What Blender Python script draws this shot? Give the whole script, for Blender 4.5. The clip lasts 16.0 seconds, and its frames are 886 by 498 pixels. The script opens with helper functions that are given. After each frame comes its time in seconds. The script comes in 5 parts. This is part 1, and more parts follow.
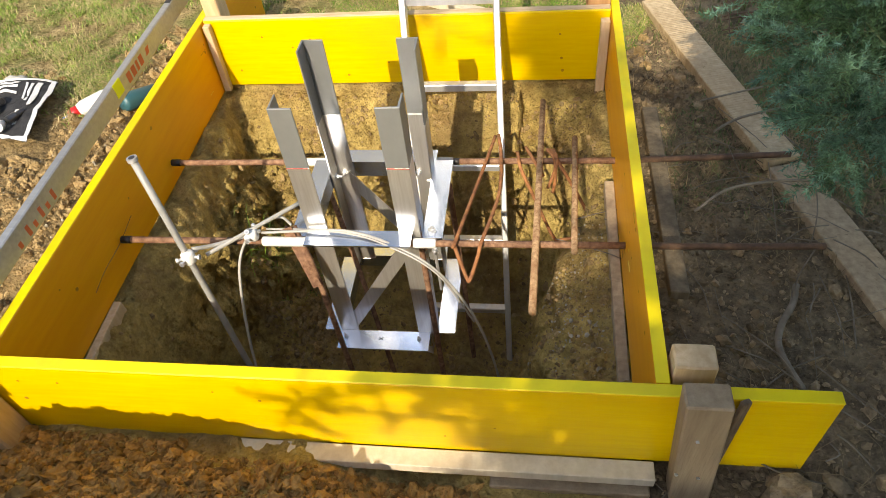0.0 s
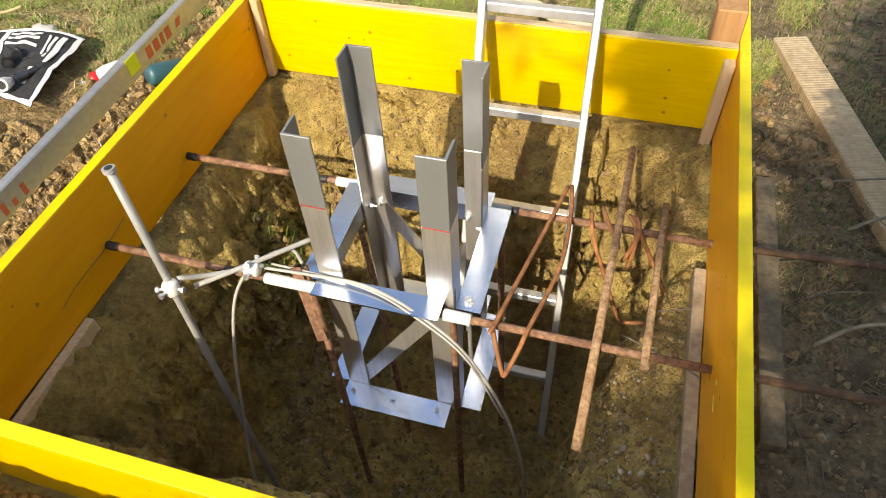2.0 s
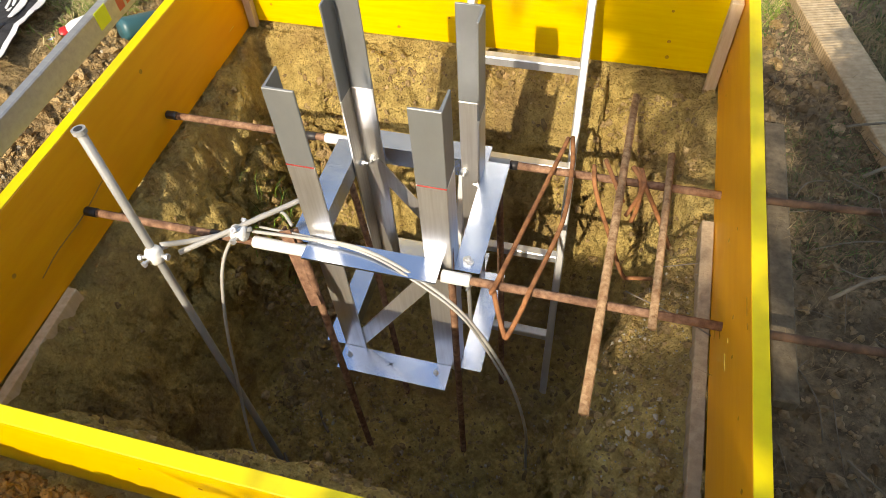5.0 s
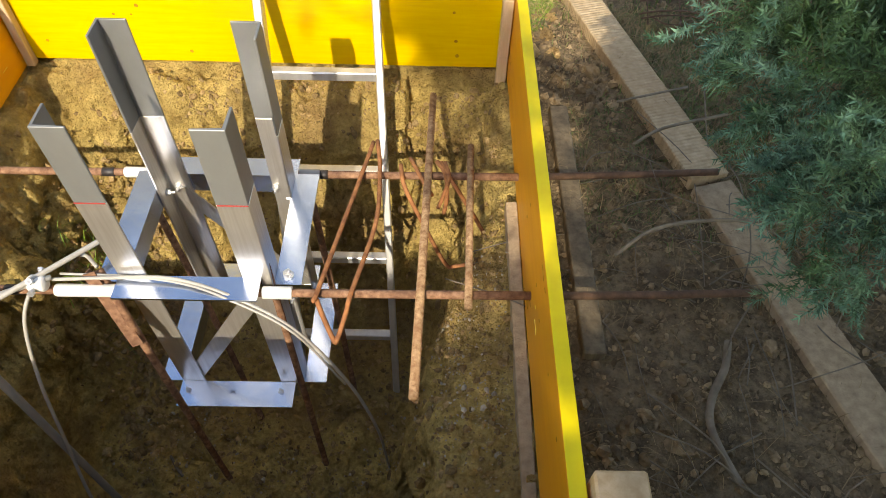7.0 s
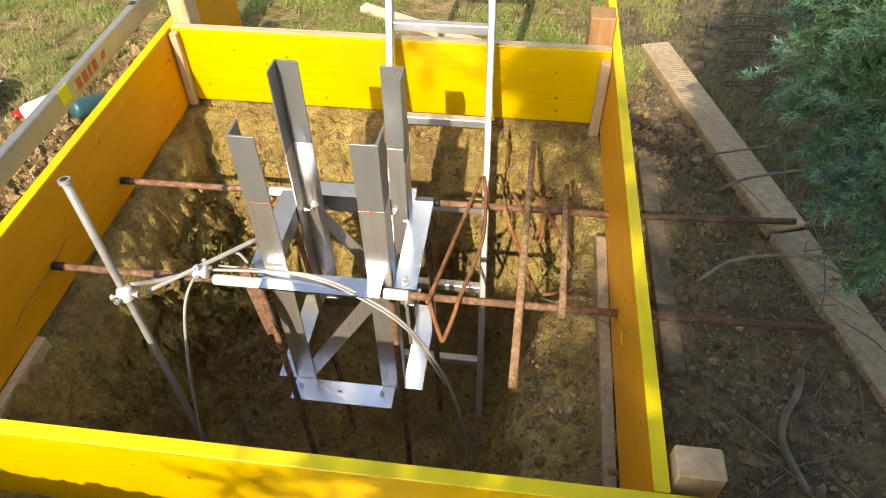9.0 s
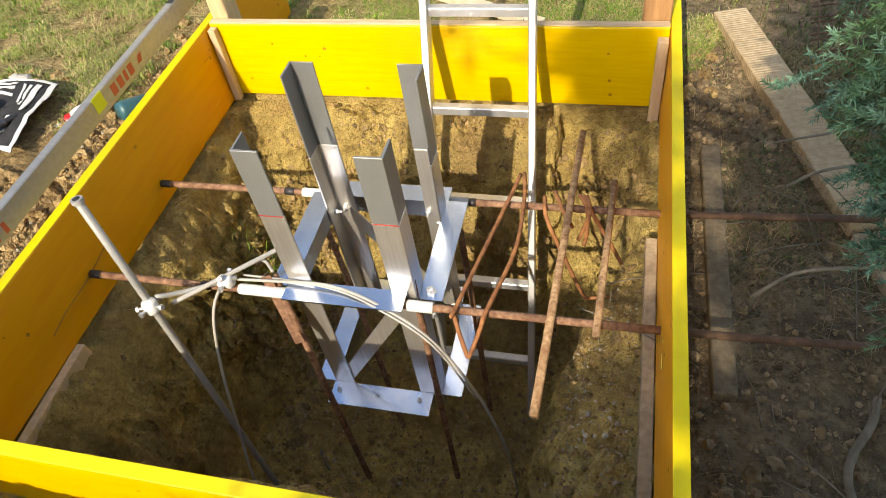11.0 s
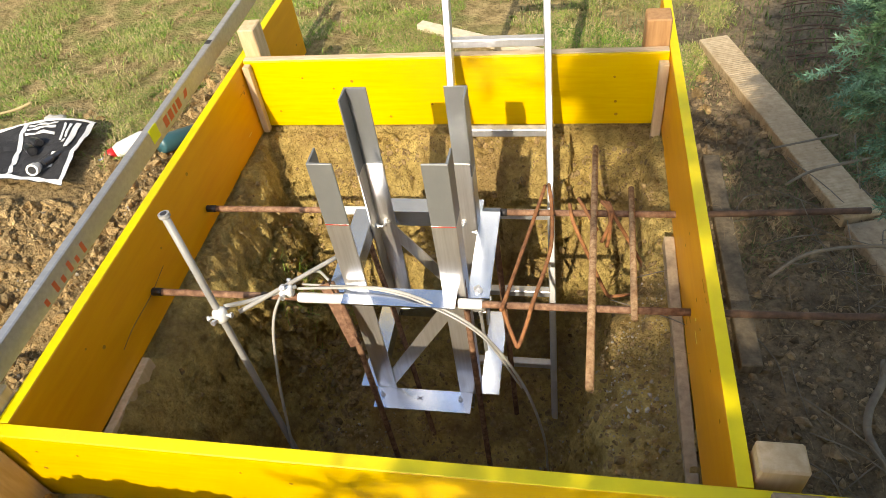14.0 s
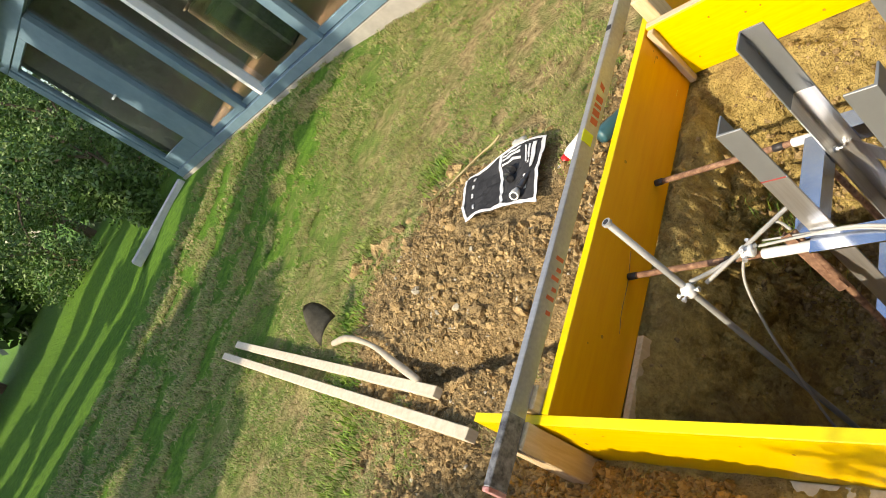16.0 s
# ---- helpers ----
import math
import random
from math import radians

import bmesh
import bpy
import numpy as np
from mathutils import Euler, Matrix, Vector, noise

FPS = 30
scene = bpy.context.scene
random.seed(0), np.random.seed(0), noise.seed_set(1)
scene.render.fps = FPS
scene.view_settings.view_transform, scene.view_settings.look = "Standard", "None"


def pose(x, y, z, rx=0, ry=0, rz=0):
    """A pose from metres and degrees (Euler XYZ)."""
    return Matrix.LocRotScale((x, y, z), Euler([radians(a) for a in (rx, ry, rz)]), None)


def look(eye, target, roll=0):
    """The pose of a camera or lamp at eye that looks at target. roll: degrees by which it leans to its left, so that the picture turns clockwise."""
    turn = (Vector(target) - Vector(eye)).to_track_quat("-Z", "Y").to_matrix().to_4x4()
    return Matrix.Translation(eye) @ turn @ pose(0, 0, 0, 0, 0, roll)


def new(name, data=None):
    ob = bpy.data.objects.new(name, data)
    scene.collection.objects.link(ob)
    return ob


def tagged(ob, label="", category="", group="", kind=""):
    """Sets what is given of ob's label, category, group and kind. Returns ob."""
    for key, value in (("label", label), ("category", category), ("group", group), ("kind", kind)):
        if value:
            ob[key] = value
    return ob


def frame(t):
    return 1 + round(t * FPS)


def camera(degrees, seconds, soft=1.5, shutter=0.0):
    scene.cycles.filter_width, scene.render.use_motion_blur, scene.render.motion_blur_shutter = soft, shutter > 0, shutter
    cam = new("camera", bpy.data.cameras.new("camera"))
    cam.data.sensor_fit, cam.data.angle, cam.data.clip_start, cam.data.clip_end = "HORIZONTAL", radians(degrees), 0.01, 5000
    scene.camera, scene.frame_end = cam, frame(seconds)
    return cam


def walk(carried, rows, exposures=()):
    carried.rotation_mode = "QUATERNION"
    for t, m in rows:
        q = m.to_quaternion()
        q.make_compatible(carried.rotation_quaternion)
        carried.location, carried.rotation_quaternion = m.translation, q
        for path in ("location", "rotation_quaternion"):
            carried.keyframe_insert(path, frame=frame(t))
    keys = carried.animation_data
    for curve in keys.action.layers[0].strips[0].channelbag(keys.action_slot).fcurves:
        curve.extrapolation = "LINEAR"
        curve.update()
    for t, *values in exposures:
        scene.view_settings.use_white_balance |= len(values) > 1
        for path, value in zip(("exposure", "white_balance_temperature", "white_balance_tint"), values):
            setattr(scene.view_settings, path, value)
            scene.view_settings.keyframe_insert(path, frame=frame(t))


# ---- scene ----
cam = camera(66.3, 16.0, soft=0.65)
PATH = [
    (0, (1.194, -0.709, 1.447), (0.925, 0.607, -0.034), -7.6),
    (0.5, (1.152, -0.645, 1.453), (0.874, 0.729, 0.026), -4.1),
    (1, (1.191, -0.474, 1.387), (0.834, 0.84, -0.079), -5.2),
    (1.5, (1.187, -0.324, 1.328), (0.801, 0.947, -0.167), -2.4),
    (2, (1.149, -0.297, 1.314), (0.73, 0.938, -0.202), -3.6),
    (2.5, (1.16, -0.305, 1.281), (0.647, 0.941, -0.197), -7.0),
    (3, (1.149, -0.313, 1.247), (0.637, 0.892, -0.264), -3.8),
    (3.2, (1.141, -0.32, 1.23), (0.63, 0.858, -0.303), -3.5),
    (5.3, (1.127, -0.243, 1.266), (0.79, 0.906, -0.336), -4.4),
    (5.5, (1.145, -0.24, 1.259), (0.844, 0.93, -0.334), -3.9),
    (6, (1.21, -0.212, 1.253), (1.082, 1.007, -0.328), -1.5),
    (6.5, (1.226, -0.239, 1.278), (1.218, 0.986, -0.303), 1.7),
    (7, (1.225, -0.277, 1.282), (1.248, 0.945, -0.302), 1.9),
    (7.5, (1.186, -0.331, 1.3), (1.208, 0.907, -0.27), 3.0),
    (8, (1.151, -0.41, 1.329), (1.129, 0.945, -0.142), 3.9),
    (8.5, (1.143, -0.474, 1.358), (1.003, 0.911, -0.079), 1.5),
    (9, (1.154, -0.523, 1.363), (0.968, 0.847, -0.083), -0.9),
    (9.2, (1.156, -0.52, 1.379), (0.961, 0.825, -0.087), -1.3),
    (11.3, (1.305, -0.33, 1.346), (0.819, 0.889, -0.164), -12.1),
    (11.5, (1.309, -0.326, 1.346), (0.816, 0.879, -0.172), -13.1),
    (12, (1.269, -0.361, 1.363), (0.807, 0.865, -0.148), -13.0),
    (12.5, (1.209, -0.401, 1.374), (0.822, 0.89, -0.104), -9.6),
    (13, (1.159, -0.461, 1.381), (0.766, 0.862, -0.067), -7.6),
    (13.5, (1.131, -0.499, 1.392), (0.791, 0.818, -0.074), -7.2),
    (14, (1.139, -0.558, 1.424), (0.772, 0.795, -0.003), -9.3),
    (14.5, (1.167, -0.565, 1.435), (0.5, 0.682, 0.02), -21.9),
    (15, (1.235, -0.491, 1.456), (0.191, 0.559, 0.111), -38.9),
    (15.5, (1.307, -0.425, 1.488), (-0.037, 0.475, 0.313), -50.3),
    (16, (1.33, -0.44, 1.514), (-0.249, 0.376, 0.598), -57.1),
]
walk(cam, [(t, look(e, g, r)) for t, e, g, r in PATH], [(0, 1.36, 7650, 9)])

# ---- light ----
SUN_WAY = Vector((0.09, 0.545, -0.42))
world = bpy.data.worlds.new("sky")
scene.world = world
world.use_nodes = True
wn = world.node_tree.nodes
sky = wn.new("ShaderNodeTexSky")
sky.sky_type = "NISHITA"
sky.sun_disc = False
sky.sun_elevation = radians(37)
sky.sun_rotation = math.atan2(-SUN_WAY.x, -SUN_WAY.y)
wn["Background"].inputs["Strength"].default_value = 0.15
world.node_tree.links.new(sky.outputs[0], wn["Background"].inputs["Color"])
sun = new("sun", bpy.data.lights.new("sun", "SUN"))
sun.data.energy = 2.15
sun.data.angle = radians(0.53)
sun.data.color = (1.0, 0.93, 0.82)
sun.rotation_euler = SUN_WAY.to_track_quat("-Z", "Y").to_euler()


# ---- materials ----
def material(name, c1, c2, rough=0.8, metal=0.0, scale=8.0, detail=6.0, bump=0.2, bump_scale=None, stretch=(1, 1, 1), dark=None, spot=0.0, island=0.0, spec=0.5, bump_distance=0.01):
    m = bpy.data.materials.new(name)
    m.use_nodes = True
    t = m.node_tree
    n, l = t.nodes, t.links
    b = n["Principled BSDF"]
    co = n.new("ShaderNodeTexCoord")
    mp = n.new("ShaderNodeMapping")
    mp.inputs["Scale"].default_value = stretch
    l.new(co.outputs["Object"], mp.inputs["Vector"])
    no = n.new("ShaderNodeTexNoise")
    no.inputs["Scale"].default_value = scale
    no.inputs["Detail"].default_value = detail
    no.inputs["Roughness"].default_value = 0.6
    l.new(mp.outputs[0], no.inputs["Vector"])
    ra = n.new("ShaderNodeValToRGB")
    ra.color_ramp.elements[0].position, ra.color_ramp.elements[1].position = 0.32, 0.68
    ra.color_ramp.elements[0].color, ra.color_ramp.elements[1].color = (*c1, 1), (*c2, 1)
    l.new(no.outputs["Fac"], ra.inputs["Fac"])
    col = ra.outputs["Color"]
    if dark is not None:
        n2 = n.new("ShaderNodeTexNoise")
        n2.inputs["Scale"].default_value = scale * 0.23
        n2.inputs["Detail"].default_value = 5
        l.new(co.outputs["Object"], n2.inputs["Vector"])
        r2 = n.new("ShaderNodeValToRGB")
        r2.color_ramp.elements[0].position, r2.color_ramp.elements[1].position = 0.45, 0.7
        r2.color_ramp.elements[0].color = (0, 0, 0, 1)
        r2.color_ramp.elements[1].color = (spot, spot, spot, 1)
        l.new(n2.outputs["Fac"], r2.inputs["Fac"])
        mx = n.new("ShaderNodeMix")
        mx.data_type = "RGBA"
        l.new(r2.outputs["Color"], mx.inputs["Factor"])
        l.new(col, mx.inputs["A"])
        mx.inputs["B"].default_value = (*dark, 1)
        col = mx.outputs["Result"]
    if island:
        g = n.new("ShaderNodeNewGeometry")
        hs = n.new("ShaderNodeHueSaturation")
        mr = n.new("ShaderNodeMapRange")
        mr.inputs["To Min"].default_value, mr.inputs["To Max"].default_value = 1 - island, 1 + island
        l.new(g.outputs["Random Per Island"], mr.inputs["Value"])
        l.new(mr.outputs[0], hs.inputs["Value"])
        l.new(col, hs.inputs["Color"])
        col = hs.outputs["Color"]
    l.new(col, b.inputs["Base Color"])
    b.inputs["Roughness"].default_value = rough
    b.inputs["Metallic"].default_value = metal
    b.inputs["Specular IOR Level"].default_value = spec
    if bump:
        nb = n.new("ShaderNodeTexNoise")
        nb.inputs["Scale"].default_value = bump_scale or scale * 3
        nb.inputs["Detail"].default_value = 8
        l.new(mp.outputs[0], nb.inputs["Vector"])
        bp = n.new("ShaderNodeBump")
        bp.inputs["Strength"].default_value = bump
        bp.inputs["Distance"].default_value = bump_distance
        l.new(nb.outputs["Fac"], bp.inputs["Height"])
        l.new(bp.outputs[0], b.inputs["Normal"])
    return m


M_YELLOW = material("yellow_panel_coat", (0.77, 0.485, 0.002), (0.83, 0.57, 0.003), rough=0.42, scale=7, stretch=(1, 1, 12), bump=0.14, bump_scale=45, dark=(0.64, 0.38, 0.01), spot=0.5)
M_EDGE = material("yellow_edge_paint", (0.78, 0.60, 0.003), (0.84, 0.68, 0.006), rough=0.5, scale=20, bump=0.1, dark=(0.55, 0.42, 0.02), spot=0.4)
# The side boards' shade and warm bounce light are put into this orange.
M_ORANGE = material("shaded_panel_face", (0.80, 0.335, 0.002), (0.87, 0.405, 0.004), rough=0.45, scale=4, stretch=(1, 1, 9), bump=0.08, bump_scale=30, dark=(0.60, 0.28, 0.01), spot=0.4)
M_TIMBER = material("fresh_timber", (0.52, 0.37, 0.20), (0.70, 0.54, 0.34), rough=0.75, scale=6, stretch=(9, 9, 1), bump=0.15, bump_scale=20, dark=(0.32, 0.19, 0.09), spot=0.4)
M_TIMBER_OLD = material("weathered_timber", (0.30, 0.22, 0.14), (0.48, 0.37, 0.24), rough=0.85, scale=5, stretch=(10, 10, 1), bump=0.3, bump_scale=18, dark=(0.17, 0.11, 0.06), spot=0.5)
# Deep shade beside the board is put into this darker timber.
M_TIMBER_SHADE = material("shaded_grey_timber", (0.11, 0.085, 0.055), (0.22, 0.175, 0.115), rough=0.85, scale=5, stretch=(10, 10, 1), bump=0.3, bump_scale=18, dark=(0.08, 0.055, 0.035), spot=0.5)
M_REDWOOD = material("reddish_timber", (0.34, 0.17, 0.07), (0.48, 0.27, 0.12), rough=0.75, scale=6, stretch=(9, 9, 1), bump=0.15, bump_scale=20)
M_DECK = material("decking_timber", (0.40, 0.30, 0.175), (0.58, 0.46, 0.30), rough=0.8, scale=5, stretch=(10, 10, 1), bump=0.5, bump_scale=4, dark=(0.22, 0.13, 0.06), spot=0.5)
M_BATTEN = material("planed_batten", (0.56, 0.475, 0.34), (0.70, 0.62, 0.48), rough=0.7, scale=4, stretch=(10, 10, 1), bump=0.1, bump_scale=20)
M_ALU = material("mill_aluminium", (0.62, 0.63, 0.64), (0.76, 0.76, 0.77), rough=0.45, metal=0.75, scale=3, stretch=(12, 12, 1), bump=0.03, bump_scale=40)
M_STEEL = material("bare_steel", (0.66, 0.63, 0.58), (0.80, 0.78, 0.74), rough=0.34, metal=0.78, scale=9, stretch=(14, 14, 0.6), bump=0.05, bump_scale=30, dark=(0.42, 0.37, 0.31), spot=0.6)
# The sky's blue reflection is put into the zinc's base colour.
M_ZINC = material("sky_tinted_zinc", (0.52, 0.60, 0.78), (0.68, 0.76, 0.92), rough=0.24, metal=1.0, scale=12, bump=0.05, bump_scale=40, dark=(0.45, 0.48, 0.55), spot=0.5)
M_COAT = material("grey_zinc_coat", (0.235, 0.243, 0.245), (0.275, 0.285, 0.285), rough=0.45, metal=0.45, scale=9, stretch=(2, 2, 1), bump=0.03, bump_scale=30, dark=(0.15, 0.155, 0.16), spot=0.4)
M_RED = material("red_marking", (0.38, 0.05, 0.04), (0.48, 0.08, 0.07), rough=0.6, bump=0)
M_RUST = material("rusted_steel", (0.15, 0.070, 0.038), (0.42, 0.245, 0.15), rough=0.88, metal=0.1, scale=70, bump=0.8, bump_scale=190, dark=(0.10, 0.045, 0.028), spot=0.75, bump_distance=0.003)
M_RUST_DARK = material("dark_rust", (0.07, 0.04, 0.026), (0.16, 0.09, 0.055), rough=0.8, metal=0.1, scale=45, bump=0.5, bump_scale=160, bump_distance=0.003)
M_RUST_PALE = material("dusty_rust", (0.20, 0.10, 0.045), (0.55, 0.37, 0.21), rough=0.92, metal=0.0, scale=75, bump=0.9, bump_scale=180, dark=(0.22, 0.10, 0.045), spot=0.6, bump_distance=0.003)
M_PVC = material("white_plastic", (0.74, 0.74, 0.72), (0.80, 0.80, 0.78), rough=0.35, scale=10, bump=0.03)
M_POLE = material("grey_tube", (0.27, 0.27, 0.265), (0.36, 0.355, 0.345), rough=0.45, scale=12, bump=0.05)
M_CABLE = material("grey_conduit", (0.36, 0.35, 0.325), (0.46, 0.445, 0.41), rough=0.45, scale=12, bump=0.05)
M_SOIL = material("clay_soil", (0.36, 0.245, 0.078), (0.75, 0.565, 0.20), rough=0.95, scale=16, detail=12, bump=0.9, bump_scale=38, dark=(0.27, 0.165, 0.085), spot=0.6, spec=0.2, bump_distance=0.03)
M_SPOIL = material("mixed_spoil", (0.20, 0.135, 0.062), (0.52, 0.375, 0.18), rough=0.95, scale=26, detail=12, bump=0.9, bump_scale=60, dark=(0.15, 0.10, 0.055), spot=0.5, spec=0.2, bump_distance=0.025)
M_HUMUS_SHADE = material("topsoil_and_shaded_turf", (0.080, 0.060, 0.038), (0.31, 0.235, 0.145), rough=0.95, scale=16, detail=12, bump=0.9, bump_scale=50, dark=(0.05, 0.038, 0.026), spot=0.5, spec=0.2, bump_distance=0.02)
M_HUMUS_CLOD = material("topsoil_crumbs", (0.13, 0.098, 0.062), (0.36, 0.27, 0.165), rough=0.95, scale=30, detail=8, bump=0.8, bump_scale=90, island=0.35, spec=0.2)
# Yellow bounce light off the near board is put into this orange.
M_CLAY = material("moist_bounce_lit_clay", (0.24, 0.125, 0.035), (0.50, 0.30, 0.10), rough=0.9, scale=34, detail=10, bump=0.9, bump_scale=110, island=0.4, spec=0.25)
M_CLOD = material("dry_clods", (0.26, 0.17, 0.075), (0.53, 0.38, 0.185), rough=0.95, scale=30, detail=8, bump=0.8, bump_scale=90, island=0.35, spec=0.2)
M_GRASS = material("lawn_blades", (0.070, 0.18, 0.012), (0.24, 0.36, 0.04), rough=0.6, scale=9, bump=0, dark=(0.34, 0.29, 0.10), spot=0.6, island=0.45)
# Juniper shade over the grass by the planks is put into this green.
M_GRASS_SHADE = material("shaded_grass_blades", (0.040, 0.085, 0.014), (0.125, 0.17, 0.04), rough=0.6, scale=9, bump=0, dark=(0.22, 0.18, 0.09), spot=0.7, island=0.45)
M_NEEDLE = material("juniper_needles", (0.028, 0.088, 0.042), (0.12, 0.23, 0.17), rough=0.75, scale=14, bump=0, island=0.4)
M_SPRAY = material("glaucous_needles", (0.022, 0.090, 0.036), (0.180, 0.335, 0.25), rough=0.6, scale=22, bump=0, dark=(0.09, 0.17, 0.03), spot=0.8, island=0.4)
M_LEAF = material("broad_leaves", (0.05, 0.11, 0.018), (0.13, 0.21, 0.04), rough=0.55, scale=1.5, bump=0, island=0.4)
M_SHOOT = material("green_shoots", (0.05, 0.075, 0.03), (0.09, 0.12, 0.055), rough=0.8, scale=9, bump=0)
M_BARK = material("bark", (0.10, 0.065, 0.04), (0.2, 0.14, 0.09), rough=0.95, scale=14, stretch=(4, 4, 1), bump=0.8, bump_scale=30)
M_BLACK = material("black_fabric", (0.018, 0.018, 0.02), (0.035, 0.035, 0.038), rough=0.8, scale=30, bump=0.3, bump_scale=300)
M_WHITE = material("white_print", (0.72, 0.72, 0.72), (0.80, 0.80, 0.80), rough=0.6, bump=0)
M_FRAME = material("grey_window_profile", (0.10, 0.170, 0.220), (0.14, 0.220, 0.275), rough=0.4, scale=6, bump=0.02)
M_CONCRETE = material("pale_concrete", (0.44, 0.43, 0.40), (0.60, 0.59, 0.55), rough=0.9, scale=9, bump=0.3, dark=(0.32, 0.31, 0.28), spot=0.5)
M_PLASTER = material("pale_plinth", (0.27, 0.255, 0.225), (0.38, 0.355, 0.315), rough=0.9, scale=6, bump=0.3, dark=(0.3, 0.27, 0.22), spot=0.5)



def crack(m, scale, depth):
    """Adds a net of fine drying cracks and crumbs to a soil material's relief."""
    n, l = m.node_tree.nodes, m.node_tree.links
    co = n.new("ShaderNodeTexCoord")
    wob = n.new("ShaderNodeTexNoise")
    wob.inputs["Scale"].default_value = scale * 0.7
    wob.inputs["Detail"].default_value = 4
    l.new(co.outputs["Object"], wob.inputs["Vector"])
    mix = n.new("ShaderNodeMix")
    mix.data_type = "VECTOR"
    mix.inputs["Factor"].default_value = 0.12
    l.new(co.outputs["Object"], mix.inputs["A"])
    l.new(wob.outputs["Color"], mix.inputs["B"])
    vo = n.new("ShaderNodeTexVoronoi")
    vo.feature = "DISTANCE_TO_EDGE"
    vo.inputs["Scale"].default_value = scale
    l.new(mix.outputs["Result"], vo.inputs["Vector"])
    ra = n.new("ShaderNodeValToRGB")
    ra.color_ramp.elements[0].position, ra.color_ramp.elements[1].position = 0.0, 0.11
    l.new(vo.outputs["Distance"], ra.inputs["Fac"])
    fine = n.new("ShaderNodeTexNoise")
    fine.inputs["Scale"].default_value = scale * 3.0
    fine.inputs["Detail"].default_value = 10
    fine.inputs["Roughness"].default_value = 0.75
    l.new(co.outputs["Object"], fine.inputs["Vector"])
    add = n.new("ShaderNodeMath")
    add.operation = "MULTIPLY_ADD"
    l.new(ra.outputs["Color"], add.inputs[0])
    add.inputs[1].default_value = 0.35
    l.new(fine.outputs["Fac"], add.inputs[2])
    bp = n.new("ShaderNodeBump")
    bp.inputs["Strength"].default_value = 0.85
    bp.inputs["Distance"].default_value = depth
    l.new(add.outputs[0], bp.inputs["Height"])
    old = n["Bump"]
    l.new(bp.outputs[0], old.inputs["Normal"])


def lawn_material():
    """Trodden dry turf near the pit that turns to green lawn towards the house."""
    m = material("lawn_floor", (0.13, 0.095, 0.038), (0.44, 0.335, 0.165), rough=0.95, scale=22, detail=10, bump=0.9, bump_scale=70, dark=(0.10, 0.15, 0.03), spot=0.8, spec=0.2, bump_distance=0.02)
    n, l = m.node_tree.nodes, m.node_tree.links
    b = n["Principled BSDF"]
    old = b.inputs["Base Color"].links[0].from_socket
    co = n.new("ShaderNodeTexCoord")
    sx = n.new("ShaderNodeSeparateXYZ")
    l.new(co.outputs["Object"], sx.inputs[0])
    no = n.new("ShaderNodeTexNoise")
    no.inputs["Scale"].default_value = 3.5
    no.inputs["Detail"].default_value = 8
    no.inputs["Roughness"].default_value = 0.7
    l.new(co.outputs["Object"], no.inputs["Vector"])
    ad = n.new("ShaderNodeMath")
    ad.operation = "MULTIPLY_ADD"
    l.new(no.outputs["Fac"], ad.inputs[0])
    ad.inputs[1].default_value = 4.5
    l.new(sx.outputs["X"], ad.inputs[2])
    mr = n.new("ShaderNodeMapRange")
    mr.inputs["From Min"].default_value, mr.inputs["From Max"].default_value = 0.6, -1.6
    l.new(ad.outputs[0], mr.inputs["Value"])
    fine = n.new("ShaderNodeTexNoise")
    fine.inputs["Scale"].default_value = 12
    fine.inputs["Detail"].default_value = 14
    fine.inputs["Roughness"].default_value = 0.8
    l.new(co.outputs["Object"], fine.inputs["Vector"])
    ra = n.new("ShaderNodeValToRGB")
    ra.color_ramp.elements[0].position, ra.color_ramp.elements[1].position = 0.36, 0.66
    ra.color_ramp.elements[0].color, ra.color_ramp.elements[1].color = (0.03, 0.085, 0.006, 1), (0.13, 0.26, 0.025, 1)
    l.new(fine.outputs["Fac"], ra.inputs["Fac"])
    mx = n.new("ShaderNodeMix")
    mx.data_type = "RGBA"
    l.new(mr.outputs[0], mx.inputs["Factor"])
    l.new(old, mx.inputs["A"])
    l.new(ra.outputs["Color"], mx.inputs["B"])
    l.new(mx.outputs["Result"], b.inputs["Base Color"])
    return m


M_LAWN = lawn_material()


def groove(m, angle, scale):
    """Planed cross grooves along a decking plank."""
    n, l = m.node_tree.nodes, m.node_tree.links
    co = n.new("ShaderNodeTexCoord")
    mp = n.new("ShaderNodeMapping")
    mp.inputs["Rotation"].default_value = (0, 0, angle)
    l.new(co.outputs["Object"], mp.inputs["Vector"])
    wv = n.new("ShaderNodeTexWave")
    wv.bands_direction = "X"
    wv.inputs["Scale"].default_value = scale
    wv.inputs["Distortion"].default_value = 0.6
    l.new(mp.outputs[0], wv.inputs["Vector"])
    bp = n.new("ShaderNodeBump")
    bp.inputs["Strength"].default_value = 0.6
    bp.inputs["Distance"].default_value = 0.0025
    l.new(wv.outputs["Fac"], bp.inputs["Height"])
    l.new(bp.outputs[0], n["Bump"].inputs["Normal"])


groove(M_DECK, math.atan2(1.83, 0.523), 26.0)
for m in (M_SOIL, M_SPOIL, M_HUMUS_SHADE, M_CLOD):
    m.node_tree.nodes["Noise Texture"].inputs["Roughness"].default_value = 0.78
    ramp = m.node_tree.nodes["Color Ramp"].color_ramp
    ramp.elements[0].position, ramp.elements[1].position = 0.37, 0.63
crack(M_SOIL, 34.0, 0.019)
crack(M_SPOIL, 48.0, 0.014)
crack(M_CLOD, 60.0, 0.003)

